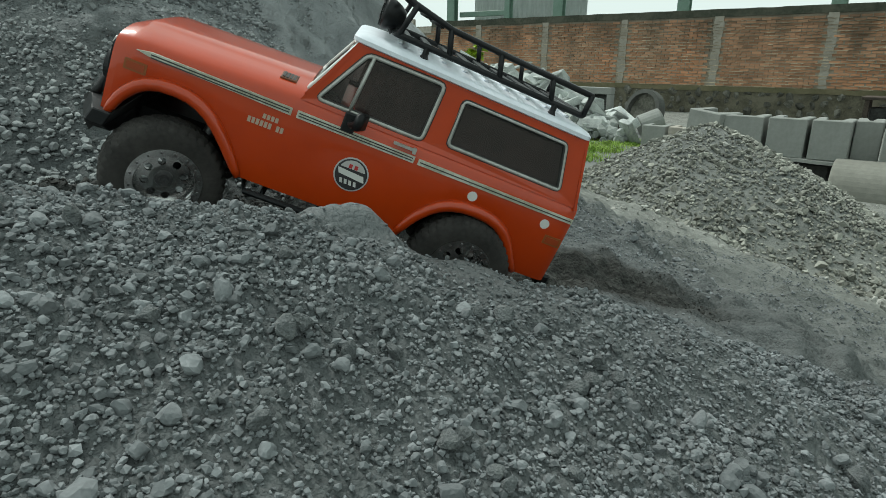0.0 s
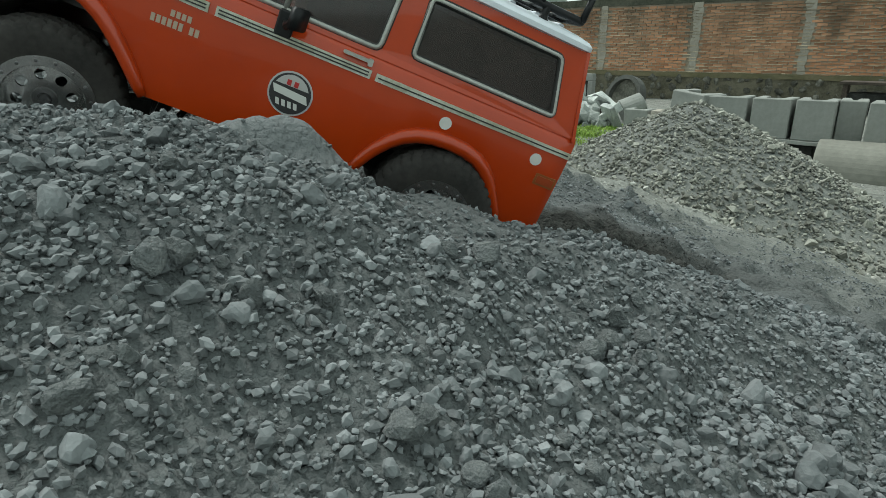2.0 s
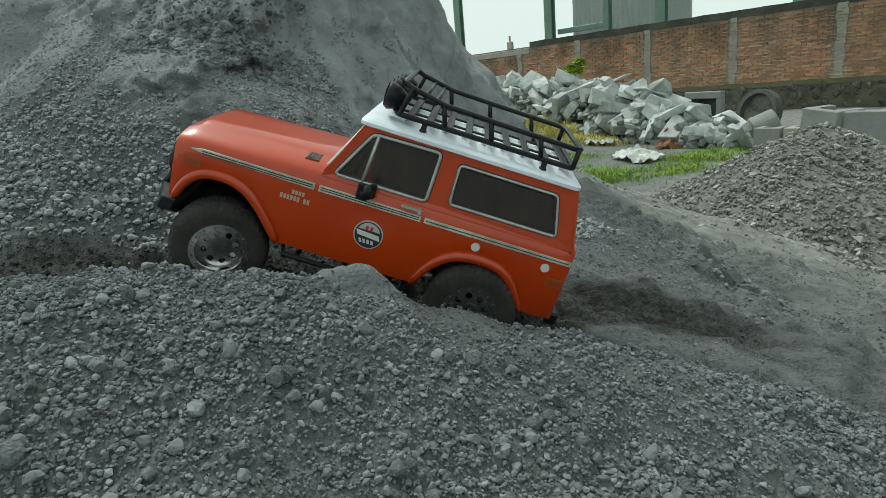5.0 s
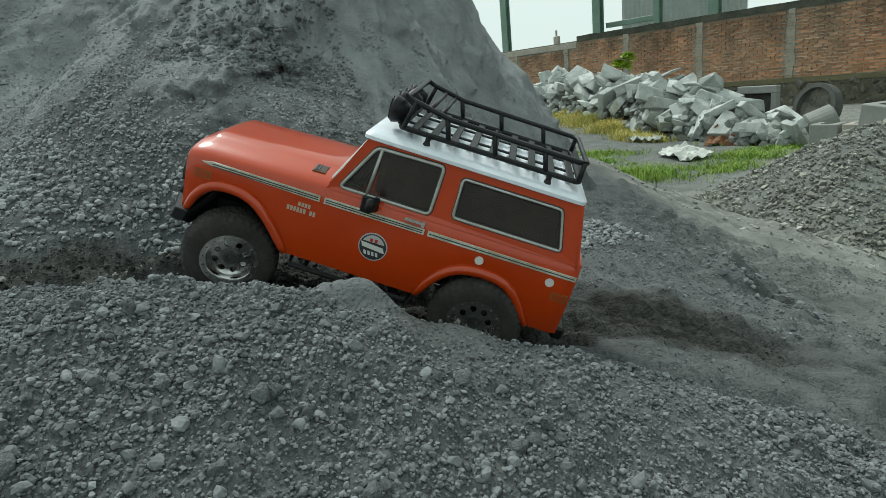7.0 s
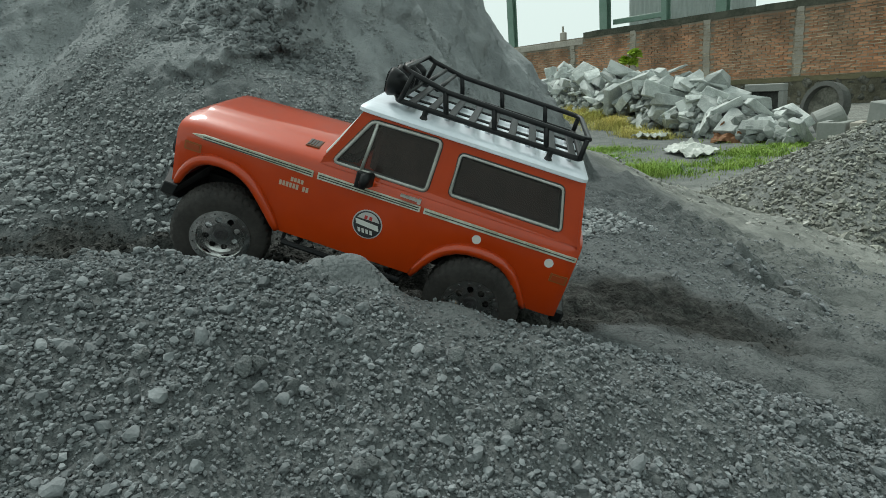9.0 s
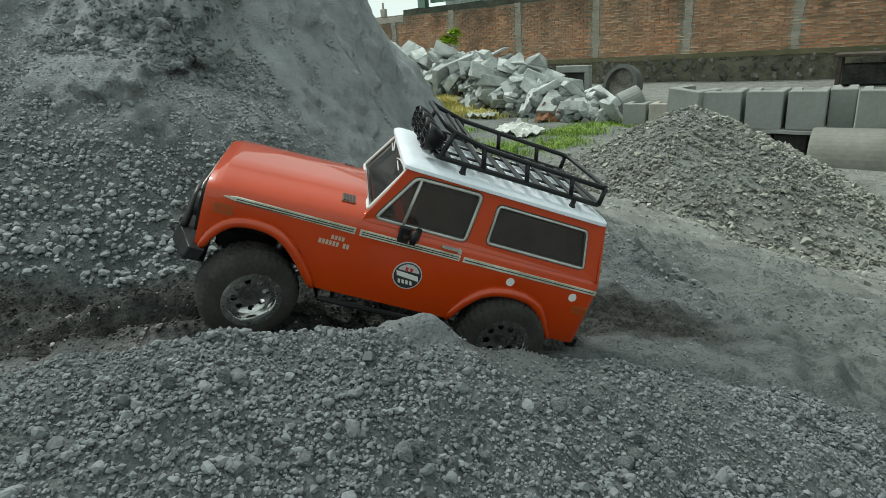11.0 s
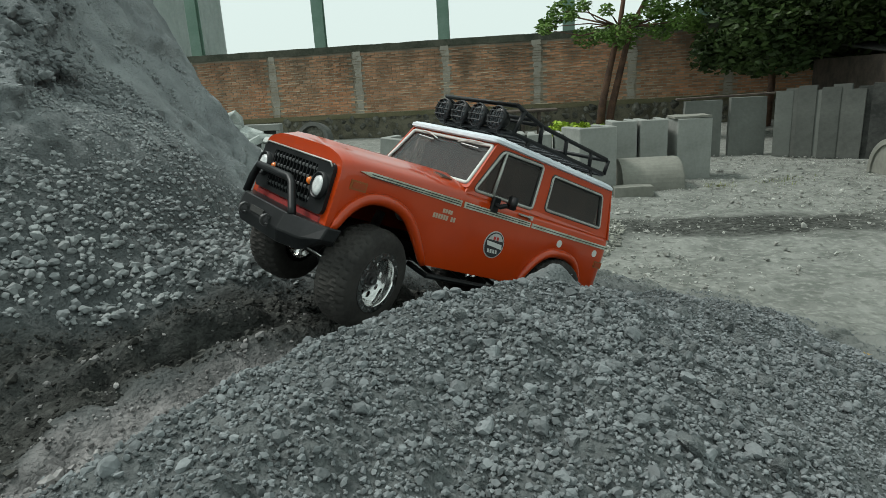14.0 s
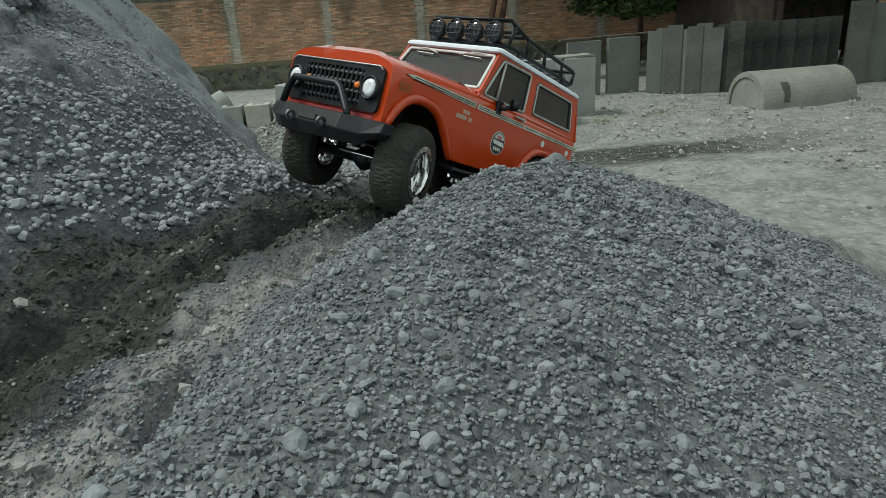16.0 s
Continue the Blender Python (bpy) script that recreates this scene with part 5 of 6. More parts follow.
def body_shell():
    xs = sorted(set([round(v, 4) for v in np.linspace(-0.25, 0.25, 76)] + [p[0] for p in ARCH_FRONT + ARCH_REAR] + [0.0675, 0.072, 0.244, 0.2475, -0.2475]))
    bm = bmesh.new()
    rings = []
    for x in xs:
        hw = HALF - 0.0035 * max(0, (x - 0.225) / 0.025) ** 2 - 0.004 * max(0, (-0.238 - x) / 0.012) ** 2
        hood = x >= 0.070
        edge = 0.0585 - (x - 0.07) * 0.050 if hood else 0.0575
        nose = max(0, (x - 0.232) / 0.018)
        edge -= 0.0018 * nose**2
        crown = (0.0105 - 0.0020 * nose**2) if hood else 0.004
        bulge = 0.0052 if hood and x < 0.240 else 0.0
        low = hem(x)
        half = [(hw - 0.004, low + 0.001), (hw - 0.0005, low), (hw, low + 0.004), (hw + 0.0008, max(low + 0.006, 0.012)), (hw + 0.0005, max(low + 0.010, 0.034)), (hw - 0.001, edge - 0.0085), (hw - 0.0035, edge - 0.004), (hw - 0.008, edge - 0.0006),
                (hw - 0.016, edge + 0.32 * crown), (hw - 0.030, edge + 0.70 * crown), (hw * 0.60, edge + 0.88 * crown), (hw * 0.54, edge + 0.90 * crown + bulge * 0.3), (hw * 0.49, edge + 0.92 * crown + bulge * 0.6), (hw * 0.25, edge + 0.99 * crown + bulge * 0.6), (0, edge + crown + bulge * 0.6)]
        pts = half + [(-a, b) for a, b in half[-2::-1]]
        rings.append([bm.verts.new((x, a, b)) for a, b in pts])
    for r, q in zip(rings, rings[1:]):
        for k in range(len(r) - 1):
            bm.faces.new((r[k], r[k + 1], q[k + 1], q[k]))
    bm.faces.new(rings[0])
    bm.faces.new(rings[-1][::-1])
    return bm


def side_at(u, v, w):
    """On the car's left flank: u along, v up, w outward."""
    lean = 0.0 if v < 0.051 else min(0.005, (v - 0.051)) + max(0, v - 0.056) * 0.075
    return Vector((u, HALF - lean + w, v))


def mirrored(place):
    return lambda u, v, w: Vector((place(u, v, w).x, -place(u, v, w).y, place(u, v, w).z))


def screen_at(u, v, w):
    """On the windscreen: u across, v up the glass, w outward."""
    slope = math.atan2(0.066, 0.036)
    return Vector((0.071 - v * math.cos(slope) + w * math.sin(slope), u, 0.062 + v * math.sin(slope) + w * math.cos(slope)))


def back_at(u, v, w):
    return Vector((-0.247 + (v * 0.27) - w, u, 0.052 + v))


def pane(line, place, name, parent, label=""):
    bm = bmesh.new()
    f = bm.faces.new([bm.verts.new(place(u, v, -0.0014)) for u, v in line])
    mid = f.calc_center_median()
    f.normal_update()
    if f.normal.dot(Vector((mid.x + 0.09, mid.y * 3, 0.05))) < 0:
        f.normal_flip()
    me = bpy.data.meshes.new(name)
    bm.to_mesh(me)
    bm.free()
    return part(name, me, M_glass, parent, label)


DOOR_GLASS = ((0.0585, 0.0605), (0.0245, 0.1195), (-0.0575, 0.1215), (-0.0555, 0.0605))
REAR_GLASS = ((-0.0825, 0.1150), (-0.2045, 0.1150), (-0.2190, 0.0660), (-0.0835, 0.0660))


def model_car():
    car = thing("model_car", CAR, "orange radio-controlled off-road car, white roof, half buried in sand", "toy car")
    body = part("body", body_shell(), M_orange, car, "glossy orange body shell")
    for p in body.data.polygons:
        p.use_smooth = True
    body.data.set_sharp_from_angle(angle=radians(32))
    # cabin panels with window openings
    flank = ((0.0735, 0.054), (0.0375, 0.1285), (-0.2245, 0.1285), (-0.2470, 0.054))
    for place in (side_at, mirrored(side_at)):
        part("cabin_side", sheet(flank, [rounded(DOOR_GLASS, 0.006), rounded(REAR_GLASS, 0.005)], place, 0.003), M_orange, car)
    part("windscreen_surround", sheet(rounded(((-0.102, -0.002), (0.102, -0.002), (0.0945, 0.0745), (-0.0945, 0.0745)), 0.004), [rounded(((-0.0945, 0.0045), (0.0945, 0.0045), (0.088, 0.068), (-0.088, 0.068)), 0.004)], screen_at, 0.003), M_orange, car)
    part("tailgate", sheet(((-0.104, 0), (0.104, 0), (0.0945, 0.0765), (-0.0945, 0.0765)), [rounded(((-0.078, 0.012), (0.078, 0.012), (0.072, 0.06), (-0.072, 0.06)), 0.006)], back_at, 0.003), M_orange, car)
    # glass and its frames
    for place in (side_at, mirrored(side_at)):
        front = pane(rounded(DOOR_GLASS, 0.006), place, "door_window", car, "smoked door window")
        part("frame", tube([place(u, v, 0.0005) for u, v in rounded(DOOR_GLASS, 0.006)], 0.0022, 6, True), M_trim, front, "dull silver frame", True)
        part("seal", tube([place(u, v, -0.0012) for u, v in rounded(DOOR_GLASS, 0.006)], 0.0034, 6, True), M_dark, front, "black rubber seal", True)
        part("divider", tube([place(0.0240, 0.0605, 0.0006), place(0.0185, 0.1200, 0.0006)], 0.0021, 6), M_trim, front, "", True)
        rear = pane(rounded(REAR_GLASS, 0.005), place, "rear_window", car, "smoked rear side window")
        part("frame", tube([place(u, v, 0.0005) for u, v in rounded(REAR_GLASS, 0.005)], 0.0021, 6, True), M_trim, rear, "dull silver frame", True)
        part("seal", tube([place(u, v, -0.0012) for u, v in rounded(REAR_GLASS, 0.005)], 0.0034, 6, True), M_dark, rear, "black rubber seal", True)
    screen_line = rounded(((-0.0945, 0.0045), (0.0945, 0.0045), (0.088, 0.068), (-0.088, 0.068)), 0.004)
    screen = pane(screen_line, screen_at, "windscreen", car, "smoked windscreen")
    part("frame", tube([screen_at(u, v, 0.0004) for u, v in screen_line], 0.0025, 6, True), M_dial, screen, "white frame", True)
    for a, b, c in (((-0.066, 0.068), (-0.022, 0.060), (-0.048, 0.059)), ((0.070, 0.068), (0.022, 0.062), (0.049, 0.060))):
        arm = part("wiper", joined(tube([screen_at(*a, 0.003), screen_at((a[0] + b[0]) / 2, (a[1] + b[1]) / 2 + 0.002, 0.005), screen_at(*b, 0.003)], 0.0009, 5), tube([screen_at(c[0] - 0.018, c[1] + 0.001, 0.0022), screen_at(c[0] + 0.018, c[1] - 0.001, 0.0022)], 0.0008, 5)), M_dial, car)
    pane(rounded(((-0.078, 0.012), (0.078, 0.012), (0.072, 0.06), (-0.072, 0.06)), 0.006), back_at, "tailgate_window", car)
    # roof
    bm = bmesh.new()
    rings = []
    outline = rounded(((0.0445, 0.0985), (0.0445, -0.0985), (-0.2285, -0.0985), (-0.2285, 0.0985)), 0.012, 5)
    for shrink, z in ((0.0035, 0.1262), (0.0, 0.1275), (0.0, 0.1315), (0.0035, 0.1345), (0.012, 0.1365), (0.030, 0.1388), (0.06, 0.1400)):
        cx = -0.092
        rings.append([bm.verts.new((x - math.copysign(min(shrink, abs(x - cx)), x - cx), y - math.copysign(min(shrink, abs(y)), y), z)) for x, y in outline])
    for r, q in zip(rings, rings[1:]):
        for k in range(len(r)):
            bm.faces.new((r[k], r[(k + 1) % len(r)], q[(k + 1) % len(r)], q[k]))
    bm.faces.new(rings[-1])
    bm.faces.new(rings[0][::-1])
    roof = part("roof", bm, M_white, car, "white painted roof", True)
    roof.data.set_sharp_from_angle(angle=radians(40))
    for k in range(9):
        part("roof_rib", box(-0.205 + 0.025 * k, -0.199 + 0.025 * k, -0.062, 0.062, 0.1385, 0.1412, 0.001), M_white, roof)
    # dark inside
    part("interior", box(-0.228, 0.020, -0.086, 0.086, -0.02, 0.118, 0.010), M_inside, car, "dark brown inside")
    for sy in (0.042, -0.042):
        part("seat_back", box(-0.062, -0.045, sy - 0.024, sy + 0.024, 0.055, 0.102, 0.008, 2), M_black, car)
    part("dashboard", box(0.035, 0.066, -0.085, 0.085, 0.056, 0.070, 0.005, 2), M_black, car)
    # flares along the wheel arches
    for arch in (ARCH_FRONT, ARCH_REAR):
        for side in (1, -1):
            pts = [Vector((x, side * (HALF + 0.001), z)) for x, z in arch]
            fine = []
            for a, b in zip(pts, pts[1:]):
                fine += [a.lerp(b, t) for t in (0, 0.5)]
            fine.append(pts[-1])
            sm = [fine[0]] + [(fine[i - 1] + 2 * fine[i] + fine[i + 1]) / 4 for i in range(1, len(fine) - 1)] + [fine[-1]]
            n = len(sm)
            part("wheel_flare", tube(sm, [0.0035 + 0.0035 * math.sin(math.pi * min(1, max(0, i / (n - 1)))) ** 0.5 for i in range(n)], 10), M_orange, car, "", True)
    # stripes on both flanks
    for place in (side_at, mirrored(side_at)):
        runs = (((0.2290, 0.0405), (0.2150, 0.0432), (0.0770, 0.0432), (0.0770, 0.0355), (0.2150, 0.0380)), ((0.0715, 0.0432), (-0.0560, 0.0428), (-0.0560, 0.0358), (0.0715, 0.0355)), ((-0.0605, 0.0425), (-0.2480, 0.0420), (-0.2480, 0.0365), (-0.0605, 0.0360)))
        for i, run in enumerate(runs):
            one = part("side_stripe", strip(run, place, -0.001, 0.0018), M_stripe, car, "pale metallic stripe")
            a, b = min(p[0] for p in run) + 0.002, max(p[0] for p in run) - (0.014 if i == 0 else 0.002)
            for z in ((0.0376, 0.0403) if i < 2 else (0.0388,)):
                part("line", strip(((a, z), (b, z), (b, z + 0.0011), (a, z + 0.0011)), place, 0.0005, 0.0023), M_dark, one)
        # handle, caps, markers
        part("door_handle", joined(strip(rounded(((-0.052, 0.0478), (-0.029, 0.0478), (-0.029, 0.0505), (-0.052, 0.0505)), 0.001, 2), place, -0.001, 0.0035), strip(rounded(((-0.0545, 0.0455), (-0.0505, 0.0455), (-0.0505, 0.0515), (-0.0545, 0.0515)), 0.001, 2), place, -0.001, 0.0045)), M_trim, car)
        for cx, cz in ((-0.130, 0.0255), (-0.2195, 0.0260)):
            part("round_cap", strip([(cx + 0.0055 * math.cos(a * math.pi / 10), cz + 0.0055 * math.sin(a * math.pi / 10)) for a in range(20)], place, -0.001, 0.0014), M_dial, car, "small pale round cap")
        for cx, cz in ((0.2265, 0.0245), (-0.2365, 0.010)):
            frame_ = part("side_marker", strip(rounded(((cx - 0.0105, cz - 0.0054), (cx + 0.0105, cz - 0.0054), (cx + 0.0105, cz + 0.0054), (cx - 0.0105, cz + 0.0054)), 0.001, 2), place, -0.001, 0.0012), M_marker, car, "brown side marker with a pale edge")
            part("lens", strip(((cx - 0.0082, cz - 0.0034), (cx + 0.0082, cz - 0.0034), (cx + 0.0082, cz + 0.0034), (cx - 0.0082, cz + 0.0034)), place, 0.0002, 0.0018), M_marker_lens, frame_)
        # round badge
        disc = lambda r, n=28: [(r * math.cos(2 * math.pi * a / n), r * math.sin(2 * math.pi * a / n)) for a in range(n)]
        badge = part("badge", strip(disc(0.0185), place, -0.001, 0.0013), M_silver, car, "round black and silver badge")
        part("field", strip(disc(0.0170), place, 0.0, 0.0018), M_badge, badge)
        part("crest", strip([(0.0145 * math.cos(a), 0.0145 * math.sin(a) + 0.001) for a in np.linspace(0.35, math.pi - 0.35, 16)], place, 0.0, 0.0022), M_silver, badge)
        part("bar", strip(((-0.0155, -0.0045), (0.0130, -0.0020), (0.0155, 0.0040), (-0.0130, 0.0020)), place, 0.0, 0.0026), M_dial, badge)
        for bx in (-0.0045, 0.0015):
            part("mark", strip(((bx, 0.0065), (bx + 0.0036, 0.0065), (bx + 0.0036, 0.0110), (bx, 0.0110)), place, 0.0, 0.0026), M_badge_red, badge)
        for k in range(4):
            part("mark", strip(((-0.009 + 0.005 * k, -0.0115), (-0.006 + 0.005 * k, -0.0115), (-0.0045 + 0.005 * k, -0.0065), (-0.0075 + 0.005 * k, -0.0065)), place, 0.0, 0.0024), M_dial, badge)
        # two rows of small marks behind the front wheel
        for row, (x0, n, h) in enumerate(((0.0865, 4, 0.0050), (0.0790, 8, 0.0060))):
            for k in range(n):
                cx = x0 + 0.0042 * k + (0.004 if row and k > 1 else 0)
                part("lettering_bar", strip(((cx, 0.0225 - 0.0085 * row), (cx + 0.0030, 0.0225 - 0.0085 * row), (cx + 0.0030, 0.0225 - 0.0085 * row + h), (cx, 0.0225 - 0.0085 * row + h)), place, -0.001, 0.0013), M_letter, car)
        # mirror
        base = place(0.020, 0.052, 0.0)
        sgn = 1 if base.y > 0 else -1
        mir = part("mirror", moved(box(-0.0035, 0.0035, -0.010, 0.010, -0.008, 0.009, 0.0012, 2), Matrix.Translation((0.010, sgn * 0.1245, 0.0585)) @ pose(0, 0, 0, 0, 0, -25 * sgn)), M_black, car, "black door mirror", True)
        part("stalk", joined(tube([base, (0.018, sgn * 0.114, 0.050), (0.014, sgn * 0.122, 0.055)], 0.0032, 8), moved(box(-0.007, 0.007, -0.002, 0.004, -0.012, 0.009, 0.0015), Matrix.Translation(base))), M_black, mir)
    # hood vents
    for sy in (0.072, -0.072):
        vent = part("hood_vent", moved(box(-0.0085, 0.0085, -0.010, 0.010, -0.001, 0.0012, 0.0005), pose(0.092, sy, 0.0650, -9 if sy > 0 else 9, 3, 0)), M_vent, car, "dark hood vent")
        for k in range(4):
            part("slot", moved(box(-0.0012, 0.0012, -0.008, 0.008, 0, 0.0016), pose(0.0865 + 0.0036 * k, sy, 0.0653, -9 if sy > 0 else 9, 3, 0)), M_dark, vent)
    # nose: grille, lamps, bumper
    nose_at = lambda u, v, w: Vector((0.250 + w, u, v))
    grille = part("grille", sheet(rounded(((-0.0935, -0.018), (0.0935, -0.018), (0.0935, 0.040), (-0.0935, 0.040)), 0.010, 5), [rounded(((-0.058, -0.012), (0.058, -0.012), (0.058, 0.034), (-0.058, 0.034)), 0.003, 2)], lambda u, v, w: nose_at(u, v, w + 0.0045), 0.006), M_black, car, "black grille panel")
    part("backing", box(0.2495, 0.2515, -0.060, 0.060, -0.014, 0.036), M_dark, grille)
    for k in range(4):
        part("slat", box(0.2515, 0.2545, -0.058, 0.058, -0.0085 + 0.0115 * k, -0.0045 + 0.0115 * k, 0.0008), M_grille, grille)
    for k in range(13):
        part("bar", box(0.2518, 0.2552, -0.0545 + 0.009 * k, -0.0525 + 0.009 * k, -0.0115, 0.0335), M_black, grille)
    part("rim_line", tube([(0.2552, -0.090, 0.036), (0.2552, -0.084, 0.0405), (0.2552, 0.084, 0.0405), (0.2552, 0.090, 0.036)], 0.0011, 6), M_trim, grille, "thin silver edge", True)
    part("valance", box(0.2455, 0.2515, -0.088, 0.088, -0.030, -0.0185, 0.002), M_redstrip, car, "dull red strip under the grille")
    for sy in (0.0755, -0.0755):
        lamp = part("headlamp", moved(lathe([(0.0, 0.003), (0.006, 0.0042), (0.0105, 0.003), (0.0118, 0.0)], 24, "x"), pose(0.2560, sy, 0.0120)), M_lens, car, "round clear headlamp", True)
        part("bezel", moved(lathe([(0.0118, 0.0005), (0.0130, 0.0035), (0.0152, 0.0035), (0.0158, -0.004)], 24, "x"), pose(0.2560, sy, 0.0120)), M_black, lamp, "", True)
        part("indicator", moved(lathe([(0.0, 0.003), (0.003, 0.0028), (0.0046, 0.0)], 14, "x"), pose(0.2552, math.copysign(0.0500, sy), 0.0130)), M_amber, car, "amber indicator", True)
    plan = ((0.258, -0.114), (0.268, -0.088), (0.282, -0.058), (0.282, 0.058), (0.268, 0.088), (0.258, 0.114), (0.240, 0.114), (0.250, 0.0), (0.240, -0.114))
    bm = bmesh.new()
    lo_ = [bm.verts.new((x - 0.006, y * 0.94, -0.062 + (0.016 if abs(y) > 0.1 else 0))) for x, y in plan]
    mid_ = [bm.verts.new((x, y, -0.047 + (0.006 if abs(y) > 0.1 else 0))) for x, y in plan]
    hi_ = [bm.verts.new((x - 0.005, y, -0.0265)) for x, y in plan]
    for r, q in ((lo_, mid_), (mid_, hi_)):
        for k in range(len(r)):
            bm.faces.new((r[k], r[(k + 1) % len(r)], q[(k + 1) % len(r)], q[k]))
    bm.faces.new(lo_[::-1])
    bm.faces.new(hi_)
    bmesh.ops.bevel(bm, geom=bm.edges[:], offset=0.0012, segments=1, affect="EDGES")
    bumper = part("bumper", bm, M_black, car, "black winch bumper with a hoop")
    hoop = [(0.270, -0.074, -0.028), (0.268, -0.072, -0.006), (0.268, -0.062, 0.009), (0.268, 0.026, 0.009), (0.268, 0.036, 0.004), (0.270, 0.058, -0.022), (0.271, 0.063, -0.028)]
    part("hoop", tube(hoop, 0.0048, 10), M_black, bumper, "", True)
    for sy in (0.032, -0.032):
        part("shackle", moved(lathe([(0.004, -0.0022), (0.007, -0.0022), (0.007, 0.0022), (0.004, 0.0022), (0.004, -0.0022)], 14), pose(0.284, sy, -0.044)), M_gunmetal, bumper)
    part("tow_slot", box(0.2810, 0.2832, -0.018, 0.018, -0.043, -0.036), M_dark, bumper)
    part("rear_bumper", box(-0.262, -0.246, -0.095, 0.095, -0.052, -0.034, 0.003), M_black, car)
    # frame, axles, links, sliders
    part("chassis", box(-0.235, 0.235, -0.040, 0.040, -0.055, -0.025, 0.004), M_black, car)
    for side in (1, -1):
        part("rock_slider", joined(tube([(0.105, side * 0.075, -0.052), (0.098, side * 0.106, -0.058), (-0.055, side * 0.106, -0.058), (-0.062, side * 0.075, -0.052)], 0.0036, 8), *[tube([(x, side * 0.106, -0.058), (x, side * 0.045, -0.048)], 0.003, 6) for x in (0.08, 0.02, -0.04)]), M_black, car, "black tube rock slider")
    FRONT, REAR = Vector((0.180, 0, -0.075)), Vector((-0.148, 0, -0.057))
    for hub in (FRONT, REAR):
        ax = part("axle", joined(tube([hub + Vector((0, -0.085, 0)), hub + Vector((0, 0.085, 0))], 0.0085, 12), moved(lathe([(0.0, -0.016), (0.012, -0.013), (0.018, 0.0), (0.012, 0.013), (0.0, 0.016)], 14), Matrix.Translation(hub + Vector((0, 0.018, 0))))), M_black, car, "", True)
        for side in (1, -1):
            part("damper", tube([hub + Vector((-0.012, side * 0.056, 0.004)), hub + Vector((-0.03, side * 0.05, 0.075))], 0.006, 10), M_gunmetal, car, "", True)
            part("link", tube([hub + Vector((-0.006, side * 0.04, -0.004)), hub + Vector((-0.11 if hub.x > 0 else 0.11, side * 0.03, 0.022))], 0.003, 8), M_gunmetal, car, "", True)
    part("steering_rod", tube([FRONT + Vector((0.022, -0.072, 0.004)), FRONT + Vector((0.026, 0.072, 0.004))], 0.0026, 8), M_chrome, car, "bright steering rod", True)
    wheel(car, FRONT + Vector((0, 0.0945, 0)), 1, 20)
    wheel(car, FRONT + Vector((0, -0.0945, 0)), -1, 20)
    wheel(car, REAR + Vector((0, 0.0945, 0)), 1, 0)
    wheel(car, REAR + Vector((0, -0.0945, 0)), -1, 0)
    roof_rack(car)
    return car


